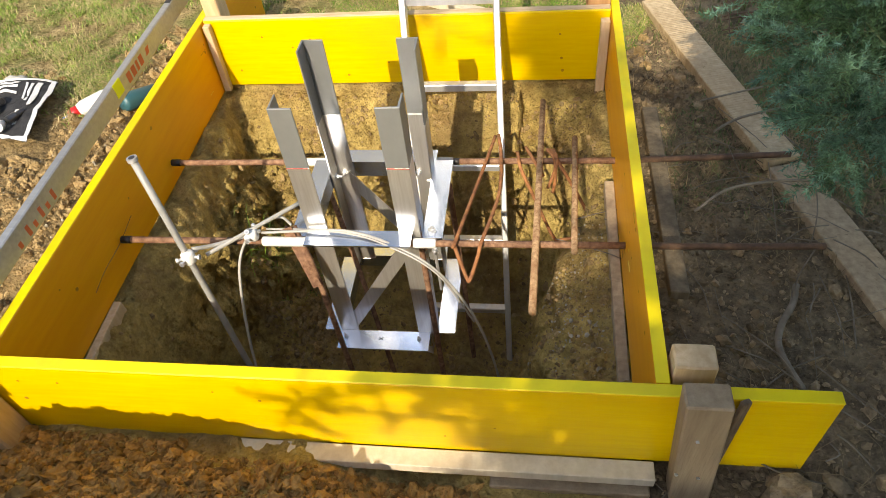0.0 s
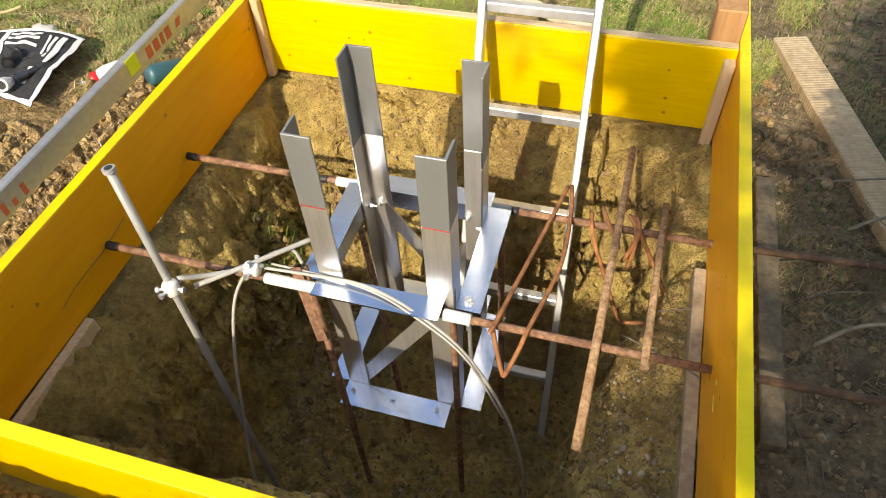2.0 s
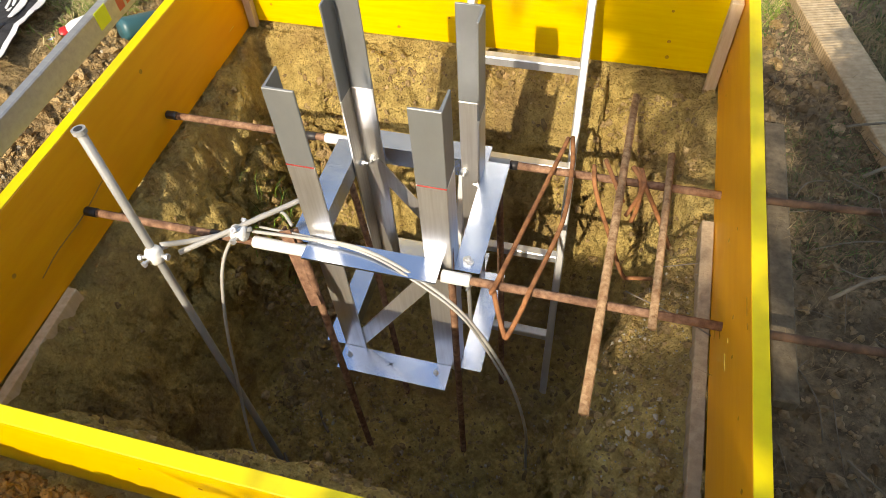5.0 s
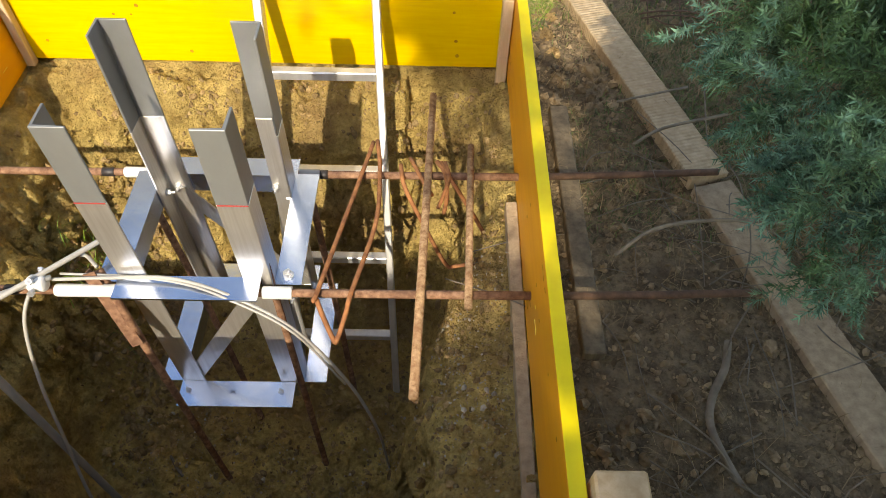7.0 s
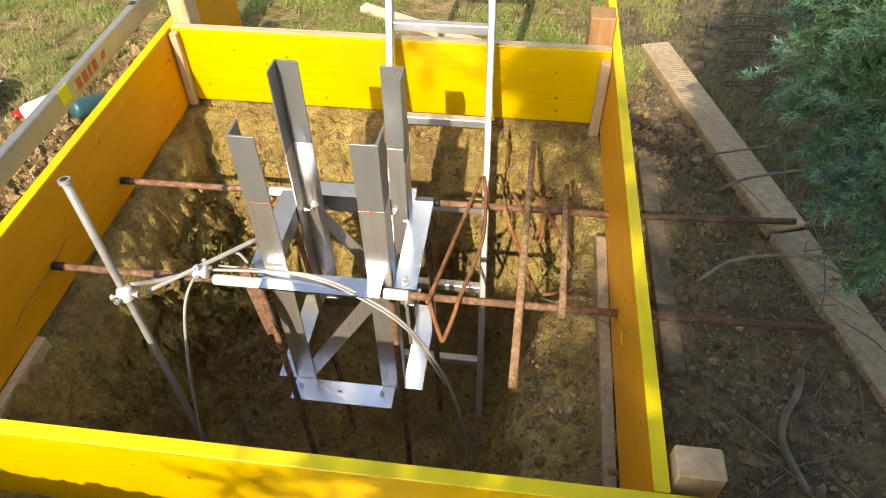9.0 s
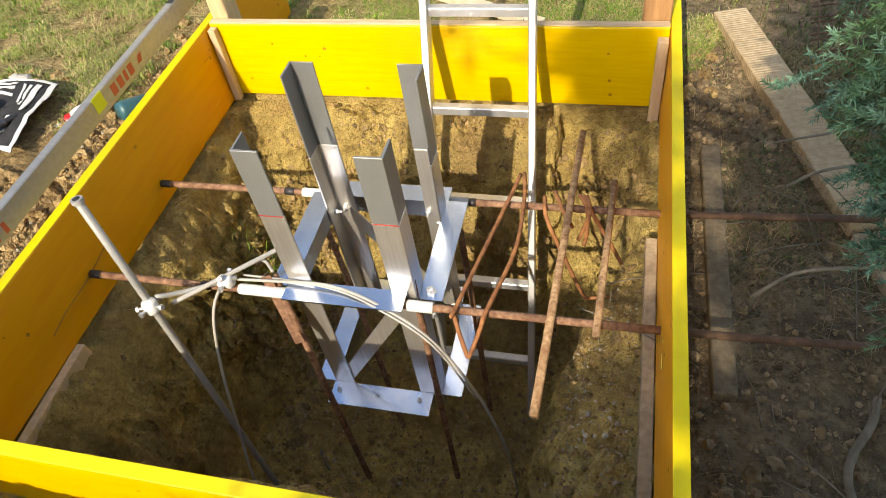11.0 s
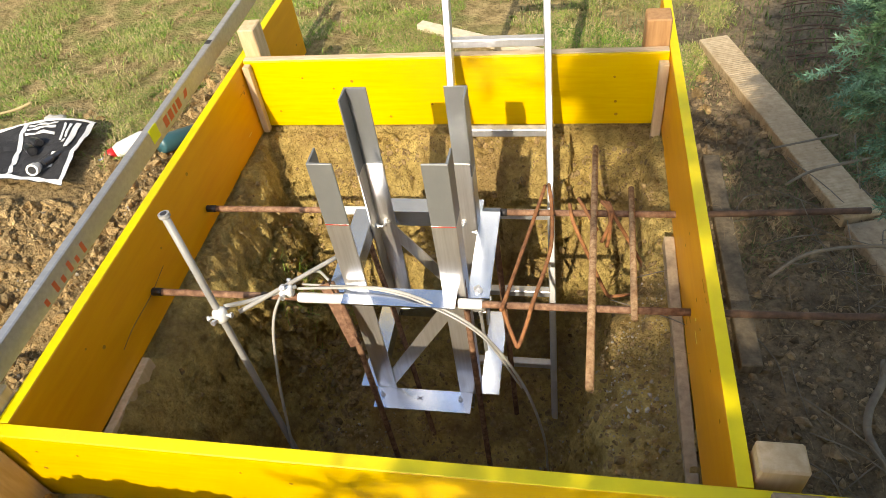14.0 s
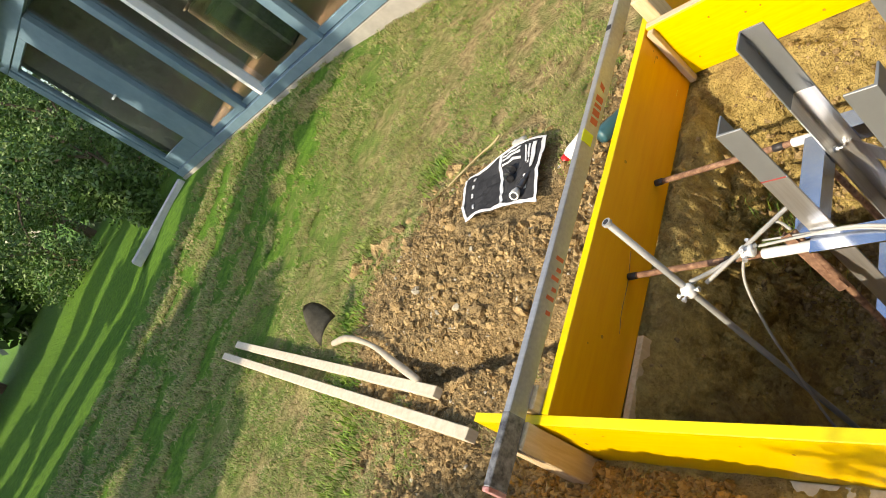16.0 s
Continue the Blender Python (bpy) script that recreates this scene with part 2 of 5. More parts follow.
# ---- mesh helpers ----
def part(name, bm, mat, parent=None, label="", smooth=False):
    me = bpy.data.meshes.new(name)
    bm.to_mesh(me)
    bm.free()
    me.materials.append(mat)
    if smooth:
        me.polygons.foreach_set("use_smooth", [True] * len(me.polygons))
    ob = new(name, me)
    if parent:
        ob.parent = parent
    if label:
        ob["label"] = label
    return ob


def thing(name, label, category, group="", kind=""):
    return tagged(new(name), label, category, group, kind)


def box(bm, lo, hi, bevel=0.003, m=None):
    r = bmesh.ops.create_cube(bm, size=1)
    c, s = [(a + b) / 2 for a, b in zip(lo, hi)], [b - a for a, b in zip(lo, hi)]
    vs = r["verts"]
    for v in vs:
        v.co = Vector((c[0] + v.co.x * s[0], c[1] + v.co.y * s[1], c[2] + v.co.z * s[2]))
    es = list({e for v in vs for e in v.link_edges})
    if bevel:
        g = bmesh.ops.bevel(bm, geom=es, offset=bevel, segments=1, affect="EDGES", clamp_overlap=True)
        vs = list({v for f in g["faces"] for v in f.verts} | {v for v in vs if v.is_valid})
    if m is not None:
        bmesh.ops.transform(bm, matrix=m, verts=[v for v in vs if v.is_valid])
    return bm


def frame_of(a, b, up=(0, 0, 1)):
    """Matrix whose z runs from a to b and whose x is level where it can be."""
    a, b = Vector(a), Vector(b)
    z = (b - a).normalized()
    x = Vector(up).cross(z)
    if x.length < 1e-4:
        x = Vector((1, 0, 0))
    x.normalize()
    y = z.cross(x)
    m = Matrix((x, y, z)).transposed().to_4x4()
    m.translation = a
    return m


def beam(bm, a, b, w, h, bevel=0.003, up=(0, 0, 1)):
    """A squared bar from a to b: w across, h along up."""
    n = (Vector(b) - Vector(a)).length
    return box(bm, (-w / 2, -h / 2, 0), (w / 2, h / 2, n), bevel, frame_of(a, b, up))


def rail(pts, n):
    """Points on a smooth line through pts."""
    p = [Vector(q) for q in pts]
    if len(p) < 3:
        return [p[0].lerp(p[-1], i / n) for i in range(n + 1)]
    out = []
    q = [2 * p[0] - p[1]] + p + [2 * p[-1] - p[-2]]
    for i in range(1, len(q) - 2):
        for k in range(n):
            t = k / n
            a, b, c, d = q[i - 1:i + 3]
            out.append(0.5 * (2 * b + (c - a) * t + (2 * a - 5 * b + 4 * c - d) * t * t + (3 * b - a - 3 * c + d) * t ** 3))
    return out + [p[-1]]


def tube(bm, pts, r, segs=10, cap=True, radii=None):
    rings = []
    x = None
    for i, p in enumerate(pts):
        z = (pts[min(i + 1, len(pts) - 1)] - pts[max(i - 1, 0)]).normalized()
        if x is None:
            x = z.orthogonal().normalized()
        x = (x - z * x.dot(z)).normalized()
        y = z.cross(x)
        rr = radii[i] if radii else r
        rings.append([bm.verts.new(p + (x * math.cos(k * math.tau / segs) + y * math.sin(k * math.tau / segs)) * rr) for k in range(segs)])
    for a, b in zip(rings, rings[1:]):
        for k in range(segs):
            bm.faces.new((a[k], a[(k + 1) % segs], b[(k + 1) % segs], b[k]))
    if cap:
        bm.faces.new(rings[0][::-1])
        bm.faces.new(rings[-1])
    return bm


def sweep(bm, outline, a, b, up=(0, 0, 1)):
    """A straight extrusion of a closed 2D outline from a to b."""
    m = frame_of(a, b, up)
    n = (Vector(b) - Vector(a)).length
    lo = [bm.verts.new(m @ Vector((u, v, 0))) for u, v in outline]
    hi = [bm.verts.new(m @ Vector((u, v, n))) for u, v in outline]
    k = len(outline)
    for i in range(k):
        bm.faces.new((lo[i], lo[(i + 1) % k], hi[(i + 1) % k], hi[i]))
    bm.faces.new(lo[::-1])
    bm.faces.new(hi)
    return bm


def soup(name, verts, faces, mat, smooth=False):
    me = bpy.data.meshes.new(name)
    me.from_pydata(verts, [], faces)
    me.materials.append(mat)
    if smooth:
        me.polygons.foreach_set("use_smooth", [True] * len(me.polygons))
    return new(name, me)


# ---- the plan ----
W, L, TOP, THICK = 1.43, 1.405, 0.27, 0.027


def ease(t):
    t = max(0.0, min(1.0, t))
    return t * t * (3 - 2 * t)


def bump_at(x, y, cx, cy, rx, ry):
    d = ((x - cx) / rx) ** 2 + ((y - cy) / ry) ** 2
    return math.exp(-d * 1.3)


def fbm(x, y, s, o=4):
    return noise.fractal(Vector((x * s, y * s, 3.1)), 1.0, 2.0, o)


def height(x, y):
    """The ground's height, with the pit, the spoil heaps and the rise to the house."""
    z = 0.0
    inside = -0.012 < x < W + 0.012 and -0.012 < y < L + 0.012
    w = 0.05 * fbm(x, y, 5.0)
    left = (x - 0.025 + 0.6 * w) / (0.18 + 0.14 * bump_at(x, y, 0.25, 0.92, 0.5, 0.22))
    right = (1.26 + 0.13 * ease((y - 0.5) / 0.3) - x + w * 0.8) / 0.16
    near = (y - 0.07 + w * 0.7) / 0.19
    far = (1.37 - y + w) / 0.40
    m = min(left, right, near, far)
    if inside:
        z = -0.03 - 0.79 * ease(m * 0.9) - 0.10 * max(0.0, min(1.0, (W - x) / 0.3)) * (1 if x > 1.13 else 0) * (1 - ease(m))
        z += 0.035 * fbm(x, y, 9.0) + 0.016 * fbm(x + 7, y, 31.0)
        e = min(x, W - x, L - y, y)
        z = min(z, 0.0 if e < 0.1 else 0.05)
    else:
        z += 0.16 * bump_at(x, y, -0.85, 0.85, 1.1, 0.75) * ease((-0.02 - x) / 0.25)
        z += 0.42 * bump_at(x, y, 0.15, -0.46, 1.05, 0.20) + 0.05 * bump_at(x, y, 0.3, -0.2, 0.9, 0.2)
        z -= 0.12 * ease((x + 1.25) / 0.3) * ease((-0.03 - x) / 0.05) * ease((y - 0.30 - 0.19 * (x + 0.25)) / 0.04) * ease((0.46 + 0.12 * (x + 0.25) - y) / 0.14)
        z += 0.05 * bump_at(x, y, -0.7, -0.5, 0.6, 0.4)
        rough = 0.25 + 0.75 * max(bump_at(x, y, -0.85, 0.8, 1.3, 0.95), bump_at(x, y, 0.1, -0.4, 1.6, 0.6))
        z += rough * (0.034 * fbm(x, y, 5.0) + 0.013 * fbm(x + 3, y, 27.0))
        z += 0.27 * ease((y - 1.0) / 2.2) * ease((-x - 1.2) / 3.5)
        z -= 0.02 + 0.07 * ease((x - 0.62) / 0.3) * ease((y + 0.32) / 0.12) * ease((0.02 - y) / 0.03) * ease((1.9 - x) / 0.3)
        if -0.08 < x < W + 0.08 and -0.08 < y < L + 0.08:
            z = min(z, 0.02)
    return z


def soil_area(x, y):
    """How far a place is bare soil: 1 bare, 0 lawn."""
    w = 0.22 * fbm(x, y, 2.2)
    e = 1.25 - math.hypot((x + 0.80) / 1.12, (y - 0.55) / 0.85) + w
    box_area = 1.0 + min((x + 0.45) / 0.2, (2.0 - x) / 0.25, (y + 0.6) / 0.2, (1.72 - y) / 0.22, 1.0) + w - 0.5
    front = 1.0 + min((x + 1.30 + 0.2 * y) / 0.25, (-0.05 - y) / 0.2, (y + 1.6) / 0.3, (3.2 - x) / 0.3, 0.6) + w - 0.5
    right = 1.0 + min((x - 1.3) / 0.2, (1.15 - y) / 0.4, (y + 1.6) / 0.3, (3.2 - x) / 0.3, 0.6) + w - 0.5
    return max(e, box_area - 0.5, front - 0.5, right - 0.5)


def axis(spans, far):
    a = []
    for (lo, step), (hi, _) in zip(spans, spans[1:]):
        a += list(np.arange(lo, hi - step * 0.3, step))
    a.append(spans[-1][0])
    s, p, q = 0.02, a[-1], a[0]
    while p < far:
        s *= 1.16
        p += s
        q -= s
        a.append(p)
        a.insert(0, q)
    return [float(v) for v in a]


def lumpy(x, y):
    """A ground point; the pit's walls bulge sideways."""
    z = height(x, y)
    p = Vector((x, y, z))
    if 0.03 < x < W - 0.03 and 0.03 < y < L - 0.03 and z < -0.06:
        k = min(1.0, (-0.06 - z) * 6) * min(1.0, min(x - 0.03, W - 0.03 - x, y - 0.03, L - 0.03 - y) * 12)
        k *= (1.0 + 0.5 * bump_at(x, y, 0.22, 0.95, 0.22, 0.40)) * (1 - 0.55 * ease((-0.45 - z) / 0.3))
        q = Vector((x * 7, y * 7, z * 7))
        p += k * 0.045 * Vector((noise.noise(q), noise.noise(q + Vector((9, 3, 1))), 0.6 * noise.noise(q * 1.7)))
        q *= 3.3
        p += k * 0.022 * Vector((noise.noise(q), noise.noise(q + Vector((9, 3, 1))), noise.noise(q * 1.7)))
        q *= 2.3
        p += k * (0.012 + 0.012 * bump_at(x, y, 0.25, 0.92, 0.2, 0.35)) * Vector((noise.noise(q), noise.noise(q + Vector((9, 3, 1))), noise.noise(q * 1.3)))
    return p[:]


def build_ground():
    xs, ys = axis(((-1.9, 0.013), (-0.06, 0.0066), (1.5, 0.02), (2.4, 0)), 400), axis(((-0.75, 0.018), (-0.04, 0.0066), (1.46, 0.02), (2.0, 0)), 400)
    vs = [lumpy(x, y) for y in ys for x in xs]
    k = len(xs)
    fs = [(j * k + i, j * k + i + 1, (j + 1) * k + i + 1, (j + 1) * k + i) for j in range(len(ys) - 1) for i in range(k - 1)]
    o = soup("ground", vs, fs, M_SOIL, True)
    o.data.materials.append(M_LAWN)
    o.data.materials.append(M_HUMUS_SHADE)
    o.data.materials.append(M_SPOIL)
    index = [0] * len(fs)
    for j in range(len(ys) - 1):
        for i in range(k - 1):
            x, y = (xs[i] + xs[i + 1]) / 2, (ys[j] + ys[j + 1]) / 2
            if soil_area(x, y) < 0.35:
                # Turf near the juniper takes the dark soil: its shade put into colour.
                index[j * (k - 1) + i] = 2 if 1.46 < x < 4.2 + 0.5 * fbm(x, y, 1.3) and 0 < y < 3.2 + 0.4 * fbm(x, y, 1.7) else 1
            elif x > W + 0.015:
                index[j * (k - 1) + i] = 2
            elif x < -0.03:
                index[j * (k - 1) + i] = 3
    o.data.polygons.foreach_set("material_index", index)
    return tagged(o, "brown clay ground with a dug pit and spoil heaps", "ground", kind="structure")


build_ground()


# ---- formwork ----
def panel(name, lo, hi, label, face=None):
    t = thing(name, label, "formwork board", "boards of the formwork")
    bm = bmesh.new()
    box(bm, lo, (*hi[:2], hi[2] - 0.003), 0.002)
    part("panel", bm, face or M_YELLOW, t)
    bm = bmesh.new()
    box(bm, (lo[0], lo[1], hi[2] - 0.003), hi, 0.001)
    part("top_edge", bm, M_EDGE, t, "lemon-yellow coated top edge")
    return t


panel("formwork_board", (-0.30, -THICK, -0.01), (1.765, 0, TOP), "yellow coated shuttering board with dappled shade, front side")
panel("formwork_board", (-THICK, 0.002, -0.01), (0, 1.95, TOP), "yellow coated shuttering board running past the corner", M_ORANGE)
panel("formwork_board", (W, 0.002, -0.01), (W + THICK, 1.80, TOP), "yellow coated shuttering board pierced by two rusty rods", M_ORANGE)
panel("formwork_board", (0.002, L, 0.0), (W - 0.002, L + THICK, TOP), "yellow shuttering board with a bare plywood top edge")


def post(lo, hi, label, mat=None, slant=0.0):
    t = thing("timber_post", label, "post", "posts of the formwork")
    bm = bmesh.new()
    box(bm, lo, hi, 0.004)
    for v in bm.verts:
        v.co.x += slant * (hi[2] - v.co.z) / (hi[2] - lo[2])
    part("post", bm, mat or M_TIMBER, t)
    return t


post((1.464, 0.020, -0.25), (1.545, 0.078, 0.297), "pale sawn timber post in the board corner")
post((1.464, -0.086, -0.25), (1.548, -0.031, 0.333), "grey-brown sawn timber post before the board", M_TIMBER_OLD, 0.045)
post((-0.10, 0.004, -0.25), (-0.031, 0.075, 0.30), "short timber post beside the yellow board")
post((-0.10, -0.11, -0.25), (-0.03, -0.031, 0.30), "timber post before the yellow board")
post((1.352, L + 0.031, -0.2), (1.428, L + 0.11, 0.36), "reddish timber post behind the far board", M_REDWOOD)
post((0.002, L + 0.031, -0.2), (0.06, L + 0.11, 0.37), "orange-brown timber post behind the far board")


def batten(a, b, w, h, mat, label, name="batten"):
    t = thing(name, label, "batten")
    bm = bmesh.new()
    beam(bm, a, b, w, h, 0.002)
    part("strip", bm, mat, t)
    return t


batten((0.014, L - 0.015, -0.01), (0.018, L - 0.015, 0.262), 0.026, 0.024, M_TIMBER, "pale wooden batten upright in the board corner")
batten((W - 0.018, L - 0.02, -0.07), (W - 0.018, L - 0.02, 0.245), 0.03, 0.03, M_TIMBER, "pale wooden batten upright in the board corner")
batten((W - 0.016, 0.05, -0.06), (W - 0.016, 0.86, -0.02), 0.028, 0.06, M_TIMBER_OLD, "grey plank along the foot of the yellow board", "plank")
batten((0.014, 0.03, -0.04), (0.014, 0.36, -0.03), 0.024, 0.05, M_TIMBER, "pale plank along the foot of the yellow board", "plank")
batten((0.48, -0.052, -0.022), (1.46, -0.052, -0.022), 0.044, 0.032, M_BATTEN, "pale plank under the near board", "plank")


# ---- rods ----
def bar(name, pts, r, mat, label, category, seg=8, group="", n=1):
    t = thing(name, label, category, group)
    bm = bmesh.new()
    tube(bm, rail(pts, n), r, seg)
    part("bar", bm, mat, t, smooth=True)
    return t


rod_far = bar("steel_rod", ((-0.02, 0.888, 0.055), (1.43, 0.905, 0.05)), 0.0096, M_RUST, "rusty steel rod across the pit through the boards", "rod", group="rods across the pit", n=8)
rod_near = bar("steel_rod", ((-0.02, 0.517, 0.084), (1.43, 0.527, 0.082)), 0.0096, M_RUST, "rusty steel rod across the pit through the boards", "rod", group="rods across the pit", n=8)

# Shade outside the right board is put into the rods' darker ends.
for rod, p in ((rod_far, ((1.4305, 0.905, 0.05), (1.70, 0.928, 0.042), (1.95, 0.955, 0.032))), (rod_near, ((1.4305, 0.527, 0.082), (1.70, 0.548, 0.062), (1.95, 0.575, 0.04)))):
    bm = bmesh.new()
    tube(bm, rail(p, 5), 0.0092, 8)
    part("outer_end", bm, M_RUST_DARK, rod, "rusty end darkened for shade", smooth=True)


# ---- column ----
def ell(bm, corner, sx, sy, w, t, z0, z1):
    """Upright angle section with its corner at (x, y) and flanges towards sx and sy."""
    x, y = corner
    pts = [(x, y), (x + sx * w, y), (x + sx * w, y + sy * t), (x + sx * t, y + sy * t), (x + sx * t, y + sy * w), (x, y + sy * w)]
    if sx * sy < 0:
        pts = pts[::-1]
    lo = [bm.verts.new((a, b, z0)) for a, b in pts]
    hi = [bm.verts.new((a, b, z1)) for a, b in pts]
    for i in range(6):
        bm.faces.new((lo[i], lo[(i + 1) % 6], hi[(i + 1) % 6], hi[i]))
    bm.faces.new(lo[::-1])
    bm.faces.new(hi)
    es = [e for e in bm.edges if e.is_valid]
    bmesh.ops.bevel(bm, geom=es, offset=0.0012, segments=1, affect="EDGES", clamp_overlap=True)
    return bm


X0, X1, Y0, Y1 = 0.560, 0.880, 0.545, 0.872
column = thing("anchor_frame", "welded steel angle frame hung on two rods over the pit", "steel frame")
for cx, cy, sx, sy, cut, top in ((X0, Y0, 1, 1, 0.335, 0.52), (X1, Y0, -1, 1, 0.335, 0.52), (X0, Y1, 1, -1, 0.26, 0.505), (X1, Y1, -1, -1, 0.26, 0.505)):
    bm = bmesh.new()
    ell(bm, (cx, cy), sx, sy, 0.060, 0.005, -0.385, cut)
    leg = part("upright", bm, M_STEEL, column)
    bm = bmesh.new()
    ell(bm, (cx, cy), sx, sy, 0.060, 0.005, cut, top)
    part("coated_end", bm, M_COAT, leg, "matt grey zinc-coated end")
    if cut > 0.3:
        bm = bmesh.new()
        box(bm, (min(cx, cx + sx * 0.058), cy - 0.0008, cut - 0.0022), (max(cx, cx + sx * 0.058), cy + 0.001, cut), 0)
        part("cut_mark", bm, M_RED, leg, "red marking line")


def collar(a, b, out, z, mat, drop=True, w=0.058):
    """A level angle bar: one flange lying outwards, one hanging."""
    bm = bmesh.new()
    a, b, o = Vector((*a, z)), Vector((*b, z)), Vector((*out, 0))
    t = 0.005
    ring = []
    for p in (a, b):
        ring.append([bm.verts.new(p + q) for q in (Vector((0, 0, 0)), o * w, o * w - Vector((0, 0, t)), o * t - Vector((0, 0, t)), o * t - Vector((0, 0, w)), -Vector((0, 0, w)))])
    for i in range(6):
        bm.faces.new((ring[0][i], ring[0][(i + 1) % 6], ring[1][(i + 1) % 6], ring[1][i]))
    bm.faces.new(ring[0][::-1])
    bm.faces.new(ring[1])
    bmesh.ops.recalc_face_normals(bm, faces=bm.faces)
    return part("collar_bar", bm, mat, column)


collar((X0 + 0.002, Y0 - 0.001), (X1 - 0.02, Y0 - 0.001), (0, -1), 0.108, M_ZINC)
collar((X0 - 0.005, Y1 + 0.001), (X1 + 0.005, Y1 + 0.001), (0, 1), 0.072, M_ZINC)
collar((X0 - 0.001, Y0 + 0.005), (X0 - 0.001, Y1 + 0.005), (-1, 0), 0.075, M_ZINC)
collar((X1 + 0.001, Y0 + 0.005), (X1 + 0.001, Y1 + 0.005), (1, 0), 0.075, M_ZINC)
collar((X0, Y0 - 0.001), (X1 - 0.02, Y0 - 0.001), (0, -1), -0.375, M_ZINC, w=0.072)
collar((X0, Y1 + 0.001), (X1, Y1 + 0.001), (0, 1), -0.375, M_ZINC)
collar((X0 - 0.001, Y0 + 0.005), (X0 - 0.001, Y1), (-1, 0), -0.385, M_ZINC)
collar((X1 + 0.001, Y0 + 0.005), (X1 + 0.001, Y1), (1, 0), -0.385, M_ZINC)
for a, b in (((X1 - 0.03, Y0 + 0.009, 0.06), (X0 + 0.03, Y0 + 0.009, -0.37)), ((X0 + 0.03, Y1 - 0.009, 0.03), (X1 - 0.03, Y1 - 0.009, -0.37))):
    bm = bmesh.new()
    beam(bm, a, b, 0.005, 0.042, 0.001, up=(1, 0, 0.0))
    part("brace", bm, M_STEEL, column)


# ---- ladder ----
def ladder():
    t = thing("ladder", "aluminium ladder standing in the pit against the far board", "ladder")
    foot, head = Vector((0, 0.715, -0.93)), Vector((0, 1.40, 0.40))
    d = (head - foot).normalized()
    end = foot + d * 2.35
    for x0, x1 in ((0.795, 0.735), (1.105, 1.045)):
        bm = bmesh.new()
        a, b = foot + Vector((x0, 0, 0)), end + Vector((x0 + (x1 - x0) * 1.4, 0, 0))
        beam(bm, a, b, 0.022, 0.06, 0.003)
        part("stile", bm, M_ALU, t)
    for i in range(9):
        s = 0.33 + i * 0.28 - 0.02
        c = foot + d * s
        k = s / 1.5
        bm = bmesh.new()
        beam(bm, c + Vector((0.795 - 0.06 * k, 0, 0)), c + Vector((1.105 - 0.06 * k, 0, 0)), 0.028, 0.028, 0.003)
        part("rung", bm, M_ALU, t)
    return t


ladder()
bar("tube_pole", ((0.243, 0.434, 0.455), (0.339, 0.331, -0.705), (0.355, 0.314, -0.90)), 0.0092, M_POLE, "grey steel tube pole leaning in the pit", "pole", n=6)
bar("reinforcing_bar", ((1.212, 1.23, 0.035), (1.19, 0.265, 0.128)), 0.0095, M_RUST_PALE, "rusty ribbed reinforcing bar lying across the rods", "rebar", group="bars on the rods")
bar("reinforcing_bar", ((1.312, 1.0, 0.063), (1.295, 0.475, 0.11)), 0.0085, M_RUST_PALE, "rusty plain steel bar lying across the rods", "rebar", group="bars on the rods")


# ---- planks on the ground ----
def plank(a, b, w, h, mat, label):
    t = thing("plank", label, "plank")
    bm = bmesh.new()
    beam(bm, a, b, w, h, 0.003)
    part("board", bm, mat, t)
    return t


plank((1.655, 1.93, 0.000), (1.935, 0.950, 0.000), 0.110, 0.04, M_DECK, "weathered ribbed decking plank on the ground")
plank((1.940, 0.938, -0.008), (2.178, 0.10, -0.008), 0.112, 0.034, M_TIMBER_OLD, "grey weathered plank continuing the decking plank")
plank((1.567, 1.225, -0.005), (1.570, 0.43, -0.005), 0.050, 0.035, M_TIMBER_SHADE, "grey timber lying beside the yellow board")
plank((-0.585, -0.005, 0.04), (-3.70, 0.43, 0.03), 0.047, 0.052, M_BATTEN, "long pale planed batten lying on the lawn")
plank((-0.855, 0.148, 0.05), (-3.55, 0.515, 0.03), 0.047, 0.04, M_BATTEN, "long pale planed batten lying on the lawn")
spirit = thing("straightedge_level", "long aluminium levelling straightedge resting on the formwork posts", "spirit level")
bm = bmesh.new()
beam(bm, (-0.050, -0.225, 0.333), (-0.098, 1.95, 0.325), 0.024, 0.064, 0.003)
part("profile", bm, material("dull_aluminium", (0.36, 0.36, 0.365), (0.46, 0.46, 0.46), rough=0.45, metal=0.55, scale=6, stretch=(1, 12, 12), bump=0.03, dark=(0.28, 0.28, 0.28), spot=0.4), spirit)


# ---- fittings of the column and the rods ----
def bolt(parent, p, way, r=0.009, name="bolt"):
    """Hexagon head with a washer and a stub, facing way."""
    bm = bmesh.new()
    p, way = Vector(p), Vector(way).normalized()
    tube(bm, [p, p + way * 0.0025], r * 1.45, 16)
    tube(bm, [p + way * 0.0025, p + way * 0.010], r, 6)
    tube(bm, [p + way * 0.010, p + way * 0.020], r * 0.5, 10)
    return part(name, bm, M_ALU, parent)


